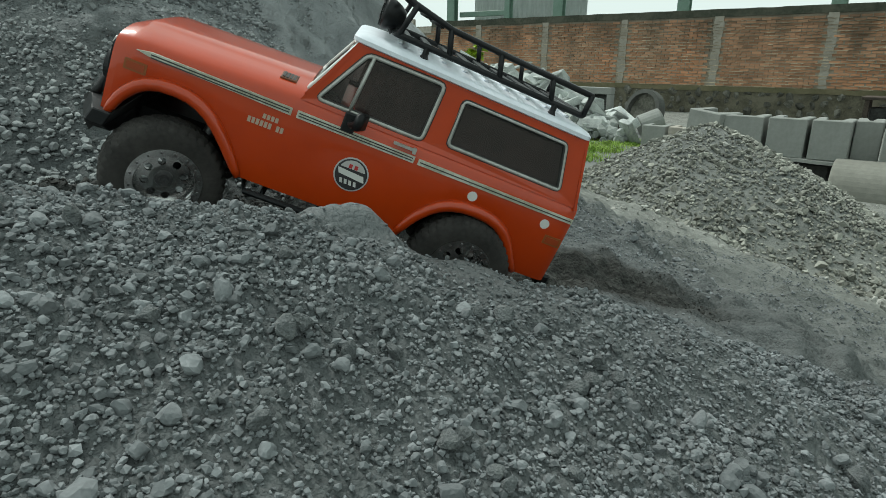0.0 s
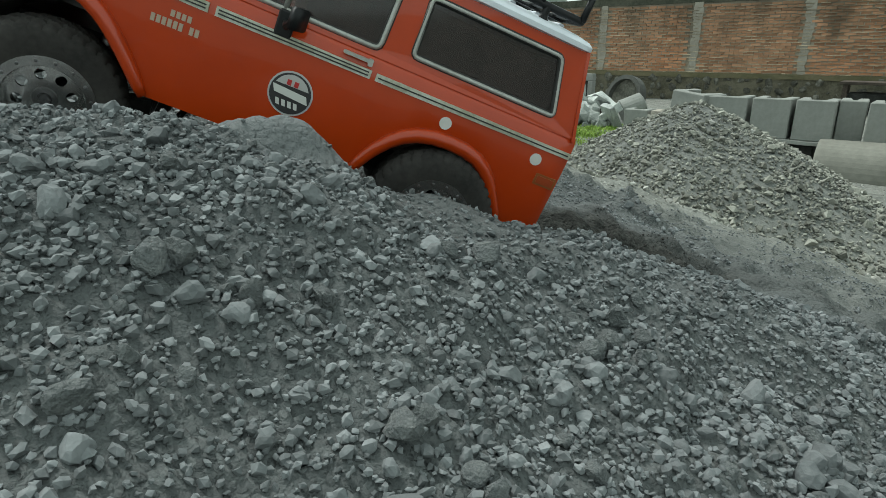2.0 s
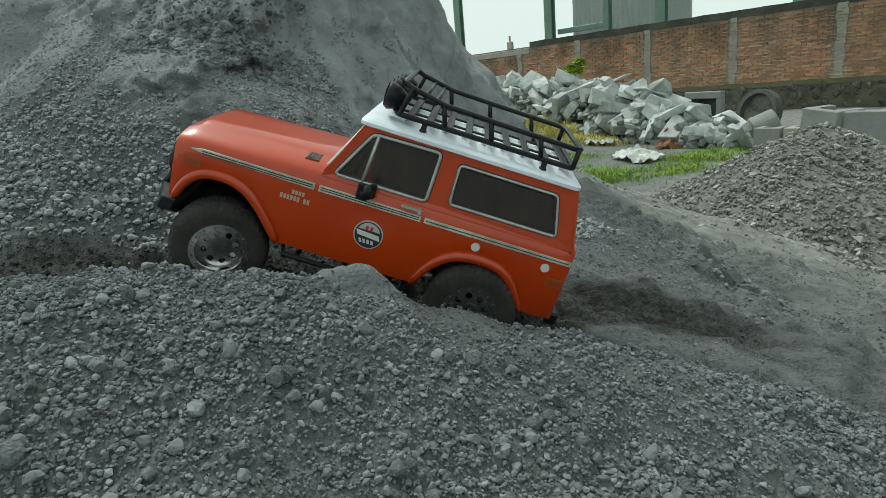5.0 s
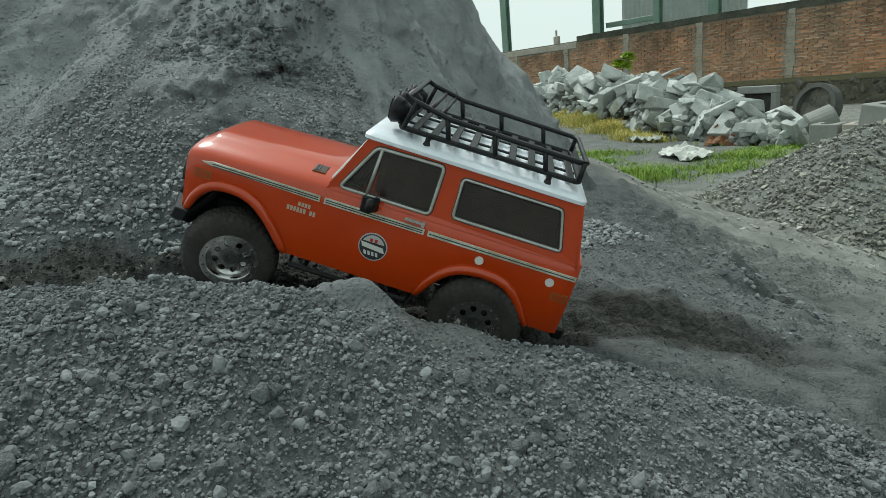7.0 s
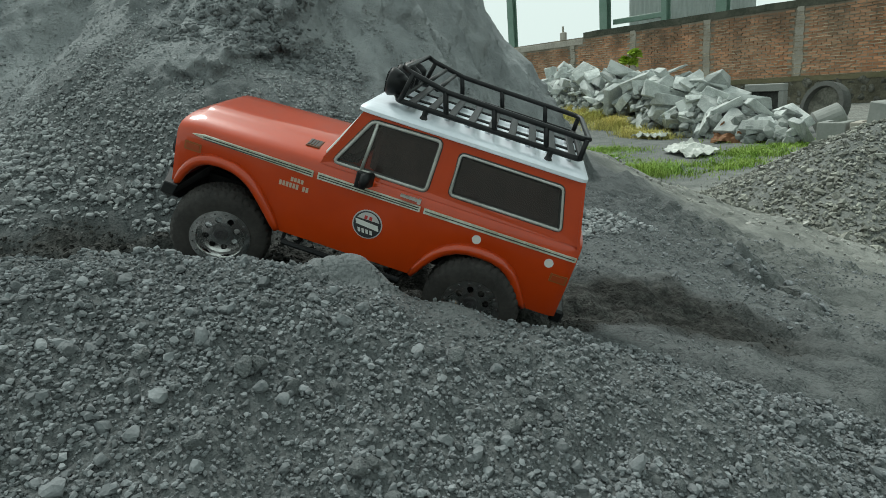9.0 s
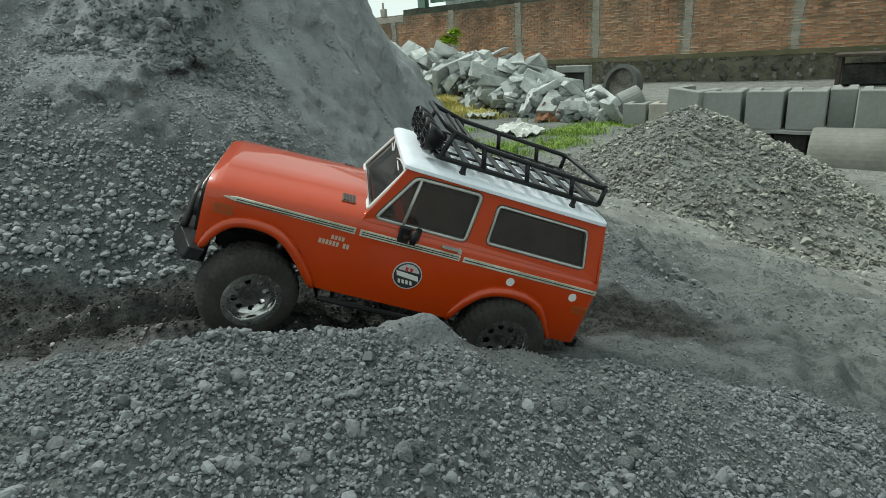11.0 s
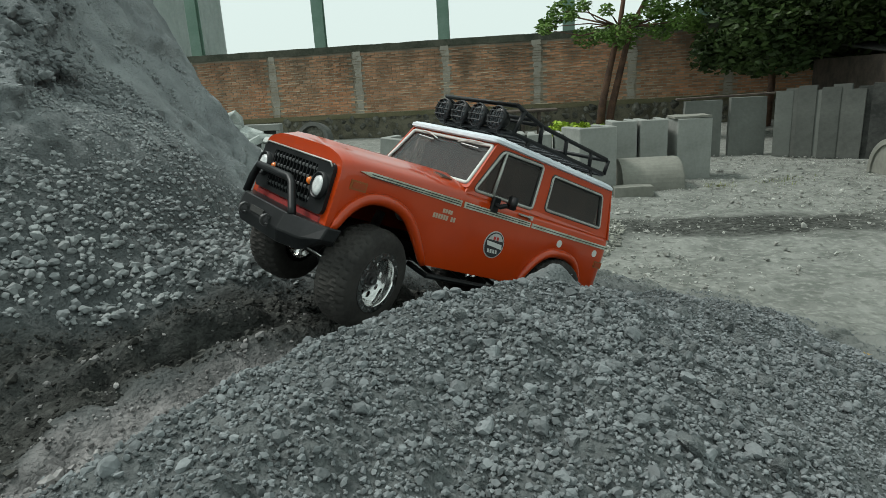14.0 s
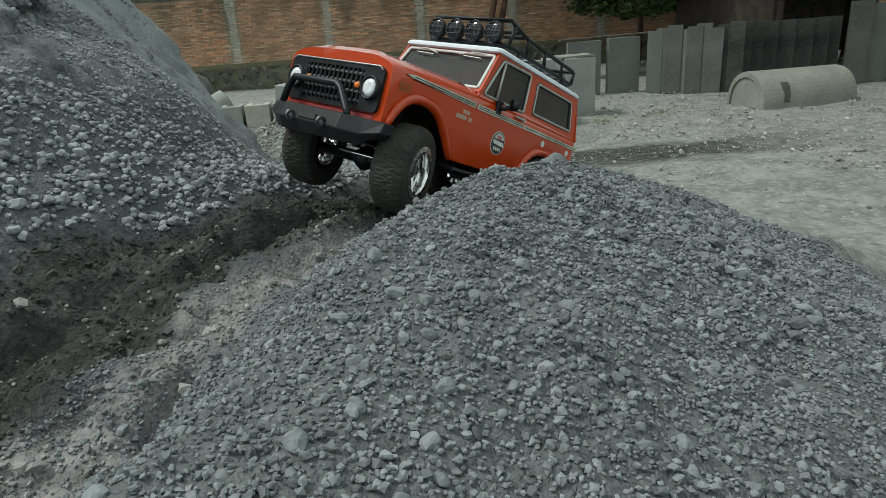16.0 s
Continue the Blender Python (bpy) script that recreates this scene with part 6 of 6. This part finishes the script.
def wheel(car, at, side, steer):
    R, W = 0.0605, 0.024
    m = Matrix.Translation(at) @ pose(0, 0, 0, 0, 0, steer + (0 if side > 0 else 180)) @ pose(0, 0, 0, 0, 17 * side, 0)
    prof = [(0.0315, -0.86), (0.036, -0.98), (0.043, -1.03), (0.050, -1.0), (0.0545, -0.94), (0.0572, -0.84), (R - 0.0018, -0.70), (R - 0.0008, -0.52), (R, -0.48), (R, -0.30), (R, -0.24), (R, -0.05), (R, 0.05), (R, 0.24), (R, 0.30), (R, 0.48), (R - 0.0008, 0.52), (R - 0.0018, 0.70), (0.0572, 0.84), (0.0545, 0.94), (0.050, 1.0), (0.043, 1.03), (0.036, 0.98), (0.0315, 0.86)]
    bm = lathe([(r0, a0 * W) for r0, a0 in prof], 144)
    for v in bm.verts:
        rad = math.hypot(v.co.x, v.co.z)
        if rad > 0.0555:
            lane = abs(v.co.y) / W
            turn_ = math.atan2(v.co.z, v.co.x) * 36 / (2 * math.pi) + (0.5 if 0.15 < lane < 0.4 else 0.0) + 4 * v.co.y / W * 0.1
            groove = (turn_ % 1.0) < 0.27 or 0.25 < lane < 0.295
            cut = 0.0022 if groove else 0.0
            v.co.x *= (rad - cut) / rad
            v.co.z *= (rad - cut) / rad
    tyre = part("wheel", bm, M_rubber, car, "knobbly dusty tyre on a bright rim", False)
    tyre.data.shade_smooth()
    tyre.data.set_sharp_from_angle(angle=radians(35))
    tyre.matrix_basis = m
    rim = part("rim", joined(lathe([(0.0318, -0.021), (0.0330, 0.0205), (0.0365, 0.0232), (0.0362, 0.0248), (0.0290, 0.0250), (0.0282, 0.0232), (0.0270, 0.0150), (0.0265, -0.021)], 40)), M_chrome, tyre, "bright beadlock rim", True)
    rim.data.set_sharp_from_angle(angle=radians(30))
    holes = [[(0.0188 * math.cos(a) + 0.0042 * math.cos(b), 0.0188 * math.sin(a) + 0.0042 * math.sin(b)) for b in np.linspace(0, 2 * math.pi, 11)[:-1]] for a in np.linspace(0, 2 * math.pi, 9)[:-1]]
    part("disc", sheet([(0.0272 * math.cos(a), 0.0272 * math.sin(a)) for a in np.linspace(0, 2 * math.pi, 41)[:-1]], holes, lambda u, v, w: Vector((u, 0.0105 + 0.004 * (1 - math.hypot(u, v) / 0.0272) + w, v)), 0.003), M_chrome, tyre, "rim disc with round holes")
    part("hub_cap", joined(lathe([(0.0, 0.0200), (0.0042, 0.0198), (0.0048, 0.0185), (0.0050, 0.0130)], 6), lathe([(0.0050, 0.0155), (0.0085, 0.0148), (0.0092, 0.0125)], 20)), M_gunmetal, tyre)
    for k in range(16):
        a = 2 * math.pi * k / 16
        part("bolt", moved(lathe([(0.0, 0.0019), (0.0013, 0.0016), (0.0016, 0.0)], 6), Matrix.Translation((0.0325 * math.cos(a), 0.0240, 0.0325 * math.sin(a)))), M_gunmetal, tyre)
    return tyre


def roof_rack(car):
    rack = part("roof_rack", tube(rounded(((0.008, 0.080, 0.1480), (0.008, -0.080, 0.1480), (-0.214, -0.080, 0.1480), (-0.214, 0.080, 0.1480)), 0.010, 4), 0.0034, 8, True), M_black, car, "black tubular roof rack", True)
    top = [(0.008, 0.078, 0.185), (-0.002, 0.079, 0.1815), (-0.046, 0.080, 0.1735), (-0.120, 0.080, 0.1720), (-0.206, 0.080, 0.1710), (-0.215, 0.072, 0.1710), (-0.215, -0.072, 0.1710), (-0.206, -0.080, 0.1710), (-0.120, -0.080, 0.1720), (-0.046, -0.080, 0.1735), (-0.002, -0.079, 0.1815), (0.008, -0.078, 0.185)]
    part("upper_rail", tube(top, 0.0032, 8, True), M_black, rack, "", True)
    for sy in (0.080, -0.080):
        for x0, x1, z1 in ((0.004, -0.004, 0.182), (-0.052, -0.044, 0.1735), (-0.110, -0.102, 0.172), (-0.172, -0.164, 0.1715), (-0.212, -0.212, 0.171)):
            part("post", tube([(x0, sy, 0.148), (x1, sy, z1)], 0.0031, 8), M_black, rack, "", True)
        for x in (-0.028, -0.178):
            part("foot", tube([(x, sy, 0.148), (x, sy, 0.140), (x, sy * 1.02, 0.1345)], [0.0034, 0.0034, 0.0062], 8), M_black, rack)
    for k in range(9):
        x = -0.008 - 0.0245 * k
        part("slat", box(x - 0.0045, x + 0.0045, -0.078, 0.078, 0.1462, 0.1492, 0.001), M_black, rack)
    for y in (-0.028, 0.028):
        part("slat", box(-0.212, 0.006, y - 0.003, y + 0.003, 0.1440, 0.1466, 0.001), M_black, rack)
    for x, z in ((-0.020, 0.1755), (-0.034, 0.1725)):
        part("cross_bar", tube([(x, 0.079, z), (x, -0.079, z)], 0.0026, 8), M_black, rack, "", True)
    for k in range(4):
        y = -0.0585 + 0.039 * k
        lamp = part("spot_lamp", moved(lathe([(0.0, -0.018), (0.008, -0.017), (0.0125, -0.010), (0.0158, -0.001), (0.0168, 0.003), (0.0150, 0.0055), (0.0138, 0.004)], 22, "x"), pose(0.020, y, 0.1625)), M_black, car, "round black spot lamp with a mesh guard", True)
        part("lens", moved(lathe([(0.0, 0.0052), (0.008, 0.0045), (0.0138, 0.0025)], 18, "x"), pose(0.020, y, 0.1625)), M_lamp_glass, lamp, "dark lamp glass", True)
        bars = [tube([(0.0265, y + c, 0.1625 - math.sqrt(max(0, 0.0145**2 - c * c))), (0.0275, y + c, 0.1625), (0.0265, y + c, 0.1625 + math.sqrt(max(0, 0.0145**2 - c * c)))], 0.0009, 4) for c in (-0.008, 0, 0.008)]
        bars += [tube([(0.0268, y - math.sqrt(max(0, 0.0145**2 - c * c)), 0.1625 + c), (0.0278, y, 0.1625 + c), (0.0268, y + math.sqrt(max(0, 0.0145**2 - c * c)), 0.1625 + c)], 0.0009, 4) for c in (-0.008, 0, 0.008)]
        for bar in bars:
            part("guard_bar", bar, M_black, lamp)
        part("bracket", joined(tube([(0.014, y, 0.150), (0.010, y, 0.146)], 0.003, 6)), M_black, lamp)


model_car()


# ---------------------------------------------------------------- loose stones
def track_xy(s, d):
    return ORIGIN[0] + s * AHEAD[0] + d * ASIDE[0], ORIGIN[1] + s * AHEAD[1] + d * ASIDE[1]


def scatter():
    r = np.random.default_rng(77)

    def shard(seed, n, flat=0.5):
        """A broken stone: the hull of a few points spread unevenly over a flattened ball."""
        rr = np.random.default_rng(seed)
        k = np.arange(n) + 0.5
        up, round_ = 1 - 2 * k / n, k * 2.39996
        p = np.stack([np.cos(round_) * np.sqrt(1 - up**2), np.sin(round_) * np.sqrt(1 - up**2), up], -1) + rr.normal(size=(n, 3)) * 0.24
        p *= (rr.uniform(0.42, 0.54, n) / np.linalg.norm(p, axis=1))[:, None]
        bm = bmesh.new()
        for q in p * np.array((1, rr.uniform(0.65, 1), rr.uniform(flat, 0.88))):
            bm.verts.new(q)
        hull = bmesh.ops.convex_hull(bm, input=bm.verts)
        bmesh.ops.delete(bm, geom=[e for e in hull["geom_interior"] if isinstance(e, bmesh.types.BMVert)], context="VERTS")
        bmesh.ops.triangulate(bm, faces=bm.faces)
        bm.verts.index_update()
        out = (np.array([tuple(q.co) for q in bm.verts]), np.array([[q.index for q in f.verts] for f in bm.faces]))
        bm.free()
        return out

    def boulder(seed):
        """A worn block: a cube-like ball, struck flat on some sides and pitted."""
        rr = np.random.default_rng(seed)
        v, f = lump(seed, 2, 0.05)
        v = np.sign(v) * np.abs(v) ** 0.82
        for _ in range(4):
            n_ = rr.normal(size=3)
            n_ /= np.linalg.norm(n_)
            v -= np.maximum(v @ n_ - rr.uniform(0.24, 0.36), 0)[:, None] * n_ * 0.85
        v *= (1 + 0.16 * vnoise(v[:, 0] * 5 + seed, v[:, 1] * 5 + v[:, 2] * 4, seed) + 0.07 * rr.normal(size=len(v)).clip(-1, 1) * 0.5)[:, None]
        return v, f

    grains, tiny, small, blocks = [shard(400 + k, 8) for k in range(8)], [shard(450 + k, 11) for k in range(12)], [boulder(500 + k) for k in range(8)], [shard(560 + k, 17, 0.72) for k in range(10)]

    def lay(name, s, d, size, kinds, mat, label, sink=0.24):
        x, y = track_xy(s, d)
        z = height(x, y) + size * (sink + r.uniform(-0.12, 0.10, len(s)))
        ob = part(name, stones_mesh(name, x, y, z, size, kinds, r), mat)
        return tagged(ob, label, "gravel", kind="stuff")

    # the near ridge
    def ridge_spots(n, bare):
        s, d = r.uniform(-0.55, 1.0, n), r.uniform(0.0, 0.60, n)
        x, y = track_xy(s, d)
        patch = fbm(x * 5, y * 5, 3, 90)
        clod = np.hypot((s - 0.004) / 0.06, (d - 0.085) / 0.055)
        thick = patch + 0.25 + 0.45 * step(0.05, 0.4, s) + 0.35 * step(0.16, 0.34, d)
        ok = (thick > r.uniform(bare, 0.95, n)) & (rut_part(s, d) < 0.4) & (clay_part(s, d) < r.uniform(0.2, 1.5, n)) & (clod > r.uniform(0.6, 1.3, n))
        return s[ok], d[ok], patch[ok]

    s, d, _ = ridge_spots(50000, -1.2)
    lay("fine_gravel", s, d, (0.0026 + 0.0022 * r.uniform(0, 1, len(s)) ** 1.4) * (1 - 0.12 * step(0.25, 0.5, s)), grains, M_pebble, "fine grey grit on the sand ridge")
    s, d, patch = ridge_spots(38000, -0.55)
    size = (0.0041 + 0.0050 * r.uniform(0, 1, len(s)) ** 2.6) * (1 - 0.22 * step(0.2, 0.45, s) + 0.12 * patch)
    lay("gravel", s, d, size, tiny, M_pebble, "loose grey gravel on the sand ridge")
    s, d, _ = ridge_spots(1300, 0.0)
    size = (0.0085 + 0.0085 * r.uniform(0, 1, len(s)) ** 2.2) * (1 - 0.30 * step(0.2, 0.45, s))
    lay("coarse_gravel", s, d, size, small, M_pebble, "coarse grey stones on the sand ridge", 0.16)
    # the pile's apron: coarse at its foot, finer upwards
    def apron_spots(n):
        a, q = r.uniform(0.5, 2.6, n), r.uniform(0.60, 1.27, n)
        s, d = 0.564 + q * np.cos(a), -1.465 + q * np.sin(a)
        x, y = track_xy(s, d)
        ok = (fbm(x * 3, y * 3, 3, 95) + 1.25 * step(0.68, 0.95, q) - 0.05 > r.uniform(-0.6, 1.0, n)) & (rut_part(s, d) < 0.3)
        return s[ok], d[ok], q[ok]

    s, d, q = apron_spots(14500)
    lay("apron_grit", s, d, 0.0055 + 0.005 * r.uniform(0, 1, len(s)) ** 1.5, grains, M_apron, "fine grey gravel below the sand pile")
    s, d, q = apron_spots(13500)
    size = (0.0072 + 0.011 * r.uniform(0, 1, len(s)) ** 2.2) * (0.62 + 0.48 * step(0.85, 1.2, q))
    lay("apron_gravel", s, d, size, blocks, M_apron, "grey gravel slope below the sand pile", 0.28)
    # caked lumps stuck in the face
    n = 12000
    a, q = r.uniform(0.2, 2.6, n), r.uniform(0.25, 0.98, n)
    s, d = 0.564 + q * np.cos(a), -1.465 + q * np.sin(a)
    ok = fbm(s * 6, d * 6, 2, 149) + 0.9 * step(0.1, 0.4, s) > r.uniform(-0.3, 1.3, n)
    s, d = s[ok], d[ok]
    x, y = track_xy(s, d)
    z = height(x, y)
    dx, dy = face_shift(s, d, z)
    size = np.minimum(0.0048 * r.uniform(0.01, 1, len(s)) ** -0.36, 0.022)
    ob = part("face_lumps", stones_mesh("face_lumps", x + dx, y + dy, z, size, grains, r), M_apron)
    tagged(ob, "caked sand lumps stuck in the pile's dug face", "gravel", kind="stuff")
    # larger lumps where the face is caked hard
    n = 2600
    a, q = r.uniform(1.50, 2.10, n), r.uniform(0.58, 0.80, n)
    s, d = 0.564 + q * np.cos(a), -1.465 + q * np.sin(a)
    ok = fbm(s * 9, d * 9, 2, 152) > r.uniform(-0.4, 0.7, n)
    s, d = s[ok], d[ok]
    x, y = track_xy(s, d)
    z = height(x, y)
    dx, dy = face_shift(s, d, z)
    size = np.minimum(0.009 * r.uniform(0.01, 1, len(s)) ** -0.33, 0.036)
    ob = part("caked_lumps", stones_mesh("caked_lumps", x + dx, y + dy, z, size, blocks, r), M_caked)
    tagged(ob, "hard caked sand lumps breaking out of the pile", "gravel", kind="stuff")
    # clods in and beside the rut
    n = 26000
    s, d = r.uniform(-0.6, 1.1, n), r.uniform(-0.35, 0.30, n)
    ok = (rut_part(s, d) > 0.35) & (fbm(s * 3, d * 11, 2, 98) > r.uniform(-0.9, 0.5, n))
    s, d = s[ok], d[ok]
    size = 0.0034 * r.uniform(0.006, 1, len(s)) ** -0.34 * (1 - 0.35 * step(0.0, -0.25, s))
    lay("rut_clods", s, d, np.minimum(size, 0.016), tiny, M_clod, "dark damp clods in the rut", 0.1)
    n = 12000
    s, d = r.uniform(0.1, 1.1, n), r.uniform(-0.3, 0.4, n)
    ok = (rut_part(s, d) > 0.6) & (r.uniform(0, 1, n) < 0.12) | (clay_part(s, d) > 0.3)
    lay("pale_chips", s[ok], d[ok], np.minimum(0.0028 * r.uniform(0.006, 1, n) ** -0.38, 0.018)[ok], tiny, M_claychip, "pale stone chips along the rut", 0.25)
    # clods round the hole
    n = 130
    s, d = HOLE[0] + 0.07 * r.normal(size=n), HOLE[1] + 0.10 * r.normal(size=n)
    ok = np.hypot((s - HOLE[0]) / 0.050, (d - HOLE[1]) / 0.075) > 1.0
    lay("hole_clods", s[ok], d[ok], np.minimum(0.008 * r.uniform(0.02, 1, n) ** -0.35, 0.028)[ok], small, M_pebble, "caked clods thrown up round a hole", 0.15)
    # behind the car and down to the yard: bands of fine gravel
    n = 24000
    s, d = -0.25 - 1.5 * r.uniform(0, 1, n) ** 1.3, r.uniform(-1.3, 0.6, n)
    x, y = track_xy(s, d)
    band = fbm(s * 2.2 + d * 1.2, d * 5.5 - s * 1.5, 3, 97)
    ok = (band + 0.05 > r.uniform(-0.55, 0.75, n)) & (rut_part(s, d) < 0.3)
    size = 0.0040 * r.uniform(0.02, 1, n) ** -0.30 * (1 + 0.5 * step(-0.8, -2.2, s))
    lay("slope_gravel", s[ok], d[ok], np.minimum(size[ok], 0.016), grains, M_pebble, "scattered grey gravel behind the car")

    # the gravel mound and the yard, in plan
    def lay_xy(name, x, y, size, kinds, mat, label):
        ob = part(name, stones_mesh(name, x, y, height(x, y) + size * 0.2, size, kinds, r), mat)
        return tagged(ob, label, "gravel", kind="stuff")

    n = 21000
    a, q = r.uniform(0, 6.28, n), 1.55 * np.sqrt(r.uniform(0, 1, n))
    x, y = -0.80 + q * np.cos(a), 4.35 + q * np.sin(a)
    ok = (fbm(x * 2.5, y * 2.5, 2, 99) + 0.75 > r.uniform(-0.7, 0.6, n)) & (y < 4.85)
    lay_xy("mound_gravel", x[ok], y[ok], np.minimum(0.018 * r.uniform(0.012, 1, n) ** -0.33, 0.075)[ok], grains, M_mound, "grey-brown crushed stone on the mound")
    n = 21000
    x, y = r.uniform(-2.4, 6.5, n), 2.4 + 6.0 * r.uniform(0, 1, n)
    dark = np.exp(-((((y - 4.35 - 0.06 * (x - 1.6)) / 0.32) ** 2)))
    ok = fbm(x * 1.3, y * 1.3, 3, 101) + 0.6 * dark + 0.40 * step(3.6, 4.6, y) + 0.15 > r.uniform(-0.4, 1.0, n)
    lay_xy("yard_chips", x[ok], y[ok], np.minimum(0.0125 * r.uniform(0.012, 1, n) ** -0.38, 0.065)[ok], grains, M_chip, "pale stone chips strewn over the yard")
    # stones large enough to pick up one by one
    shapes = []
    for k in range(10):
        me = grid_mesh("stone", *boulder(700 + k), False)
        me.materials.append(M_stone_one)
        shapes.append(me)
    n = 300
    s, d = -0.45 + 1.4 * r.uniform(0, 1, n) ** 1.3, r.uniform(0.10, 0.58, n)
    x, y = track_xy(s, d)
    for i in range(n):
        size = (0.008 + 0.013 * r.uniform() ** 2.2) * (1.0 if s[i] < 0.3 and d[i] > 0.2 else 0.55)
        if rut_part(np.array(s[i]), np.array(d[i])) > 0.4:
            size *= 0.6
        ob = new("stone", shapes[int(r.integers(10))])
        ob.parent = ground
        ob.matrix_basis = Matrix.LocRotScale((x[i], y[i], on(x[i], y[i], size * 0.2)), Euler(tuple(r.uniform(0, 6.28, 3))), (size, size, size))


M_apron = material("apron_stone", (0.195, 0.210, 0.212), 0.9, second=(0.295, 0.312, 0.310), scale=20, spec=0.2, island=0.22)
M_caked = material("caked_sand", (0.125, 0.136, 0.138), 0.95, second=(0.20, 0.215, 0.216), scale=30, bump=0.6, bump_scale=120, bump_far=0.004, spec=0.15, island=0.25)
M_clod = material("damp_clod", (0.030, 0.0305, 0.0278), 0.95, second=(0.070, 0.070, 0.064), scale=40, island=0.45, spec=0.2)
M_chip = material("pale_chip", (0.40, 0.40, 0.37), 0.9, second=(0.22, 0.22, 0.20), scale=10, island=0.35, spec=0.2)
M_claychip = material("clay_chip", (0.27, 0.262, 0.256), 0.9, second=(0.165, 0.160, 0.157), scale=20, island=0.35, spec=0.2)
M_mound = material("crushed_stone", (0.285, 0.288, 0.252), 0.9, second=(0.185, 0.188, 0.163), scale=12, island=0.42, spec=0.2)
M_stone_one = material("single_stone", (0.118, 0.129, 0.131), 0.9, second=(0.168, 0.181, 0.179), scale=2.5, bump=0.5, bump_scale=9, bump_far=0.10, spec=0.2, random=0.16)
scatter()
M_yellow = material("yellow_leaf", (0.42, 0.28, 0.04), 0.6, second=(0.30, 0.19, 0.03), scale=30)
LX, LY = track_xy(-0.617, 0.276)
crumpled("fallen_leaf", 0.030, 0.013, pose(LX, LY, on(LX, LY, 0.004), 12, 8, 60), M_yellow, "small yellow fallen leaf on the gravel", "leaf", 2.2, 0.006)
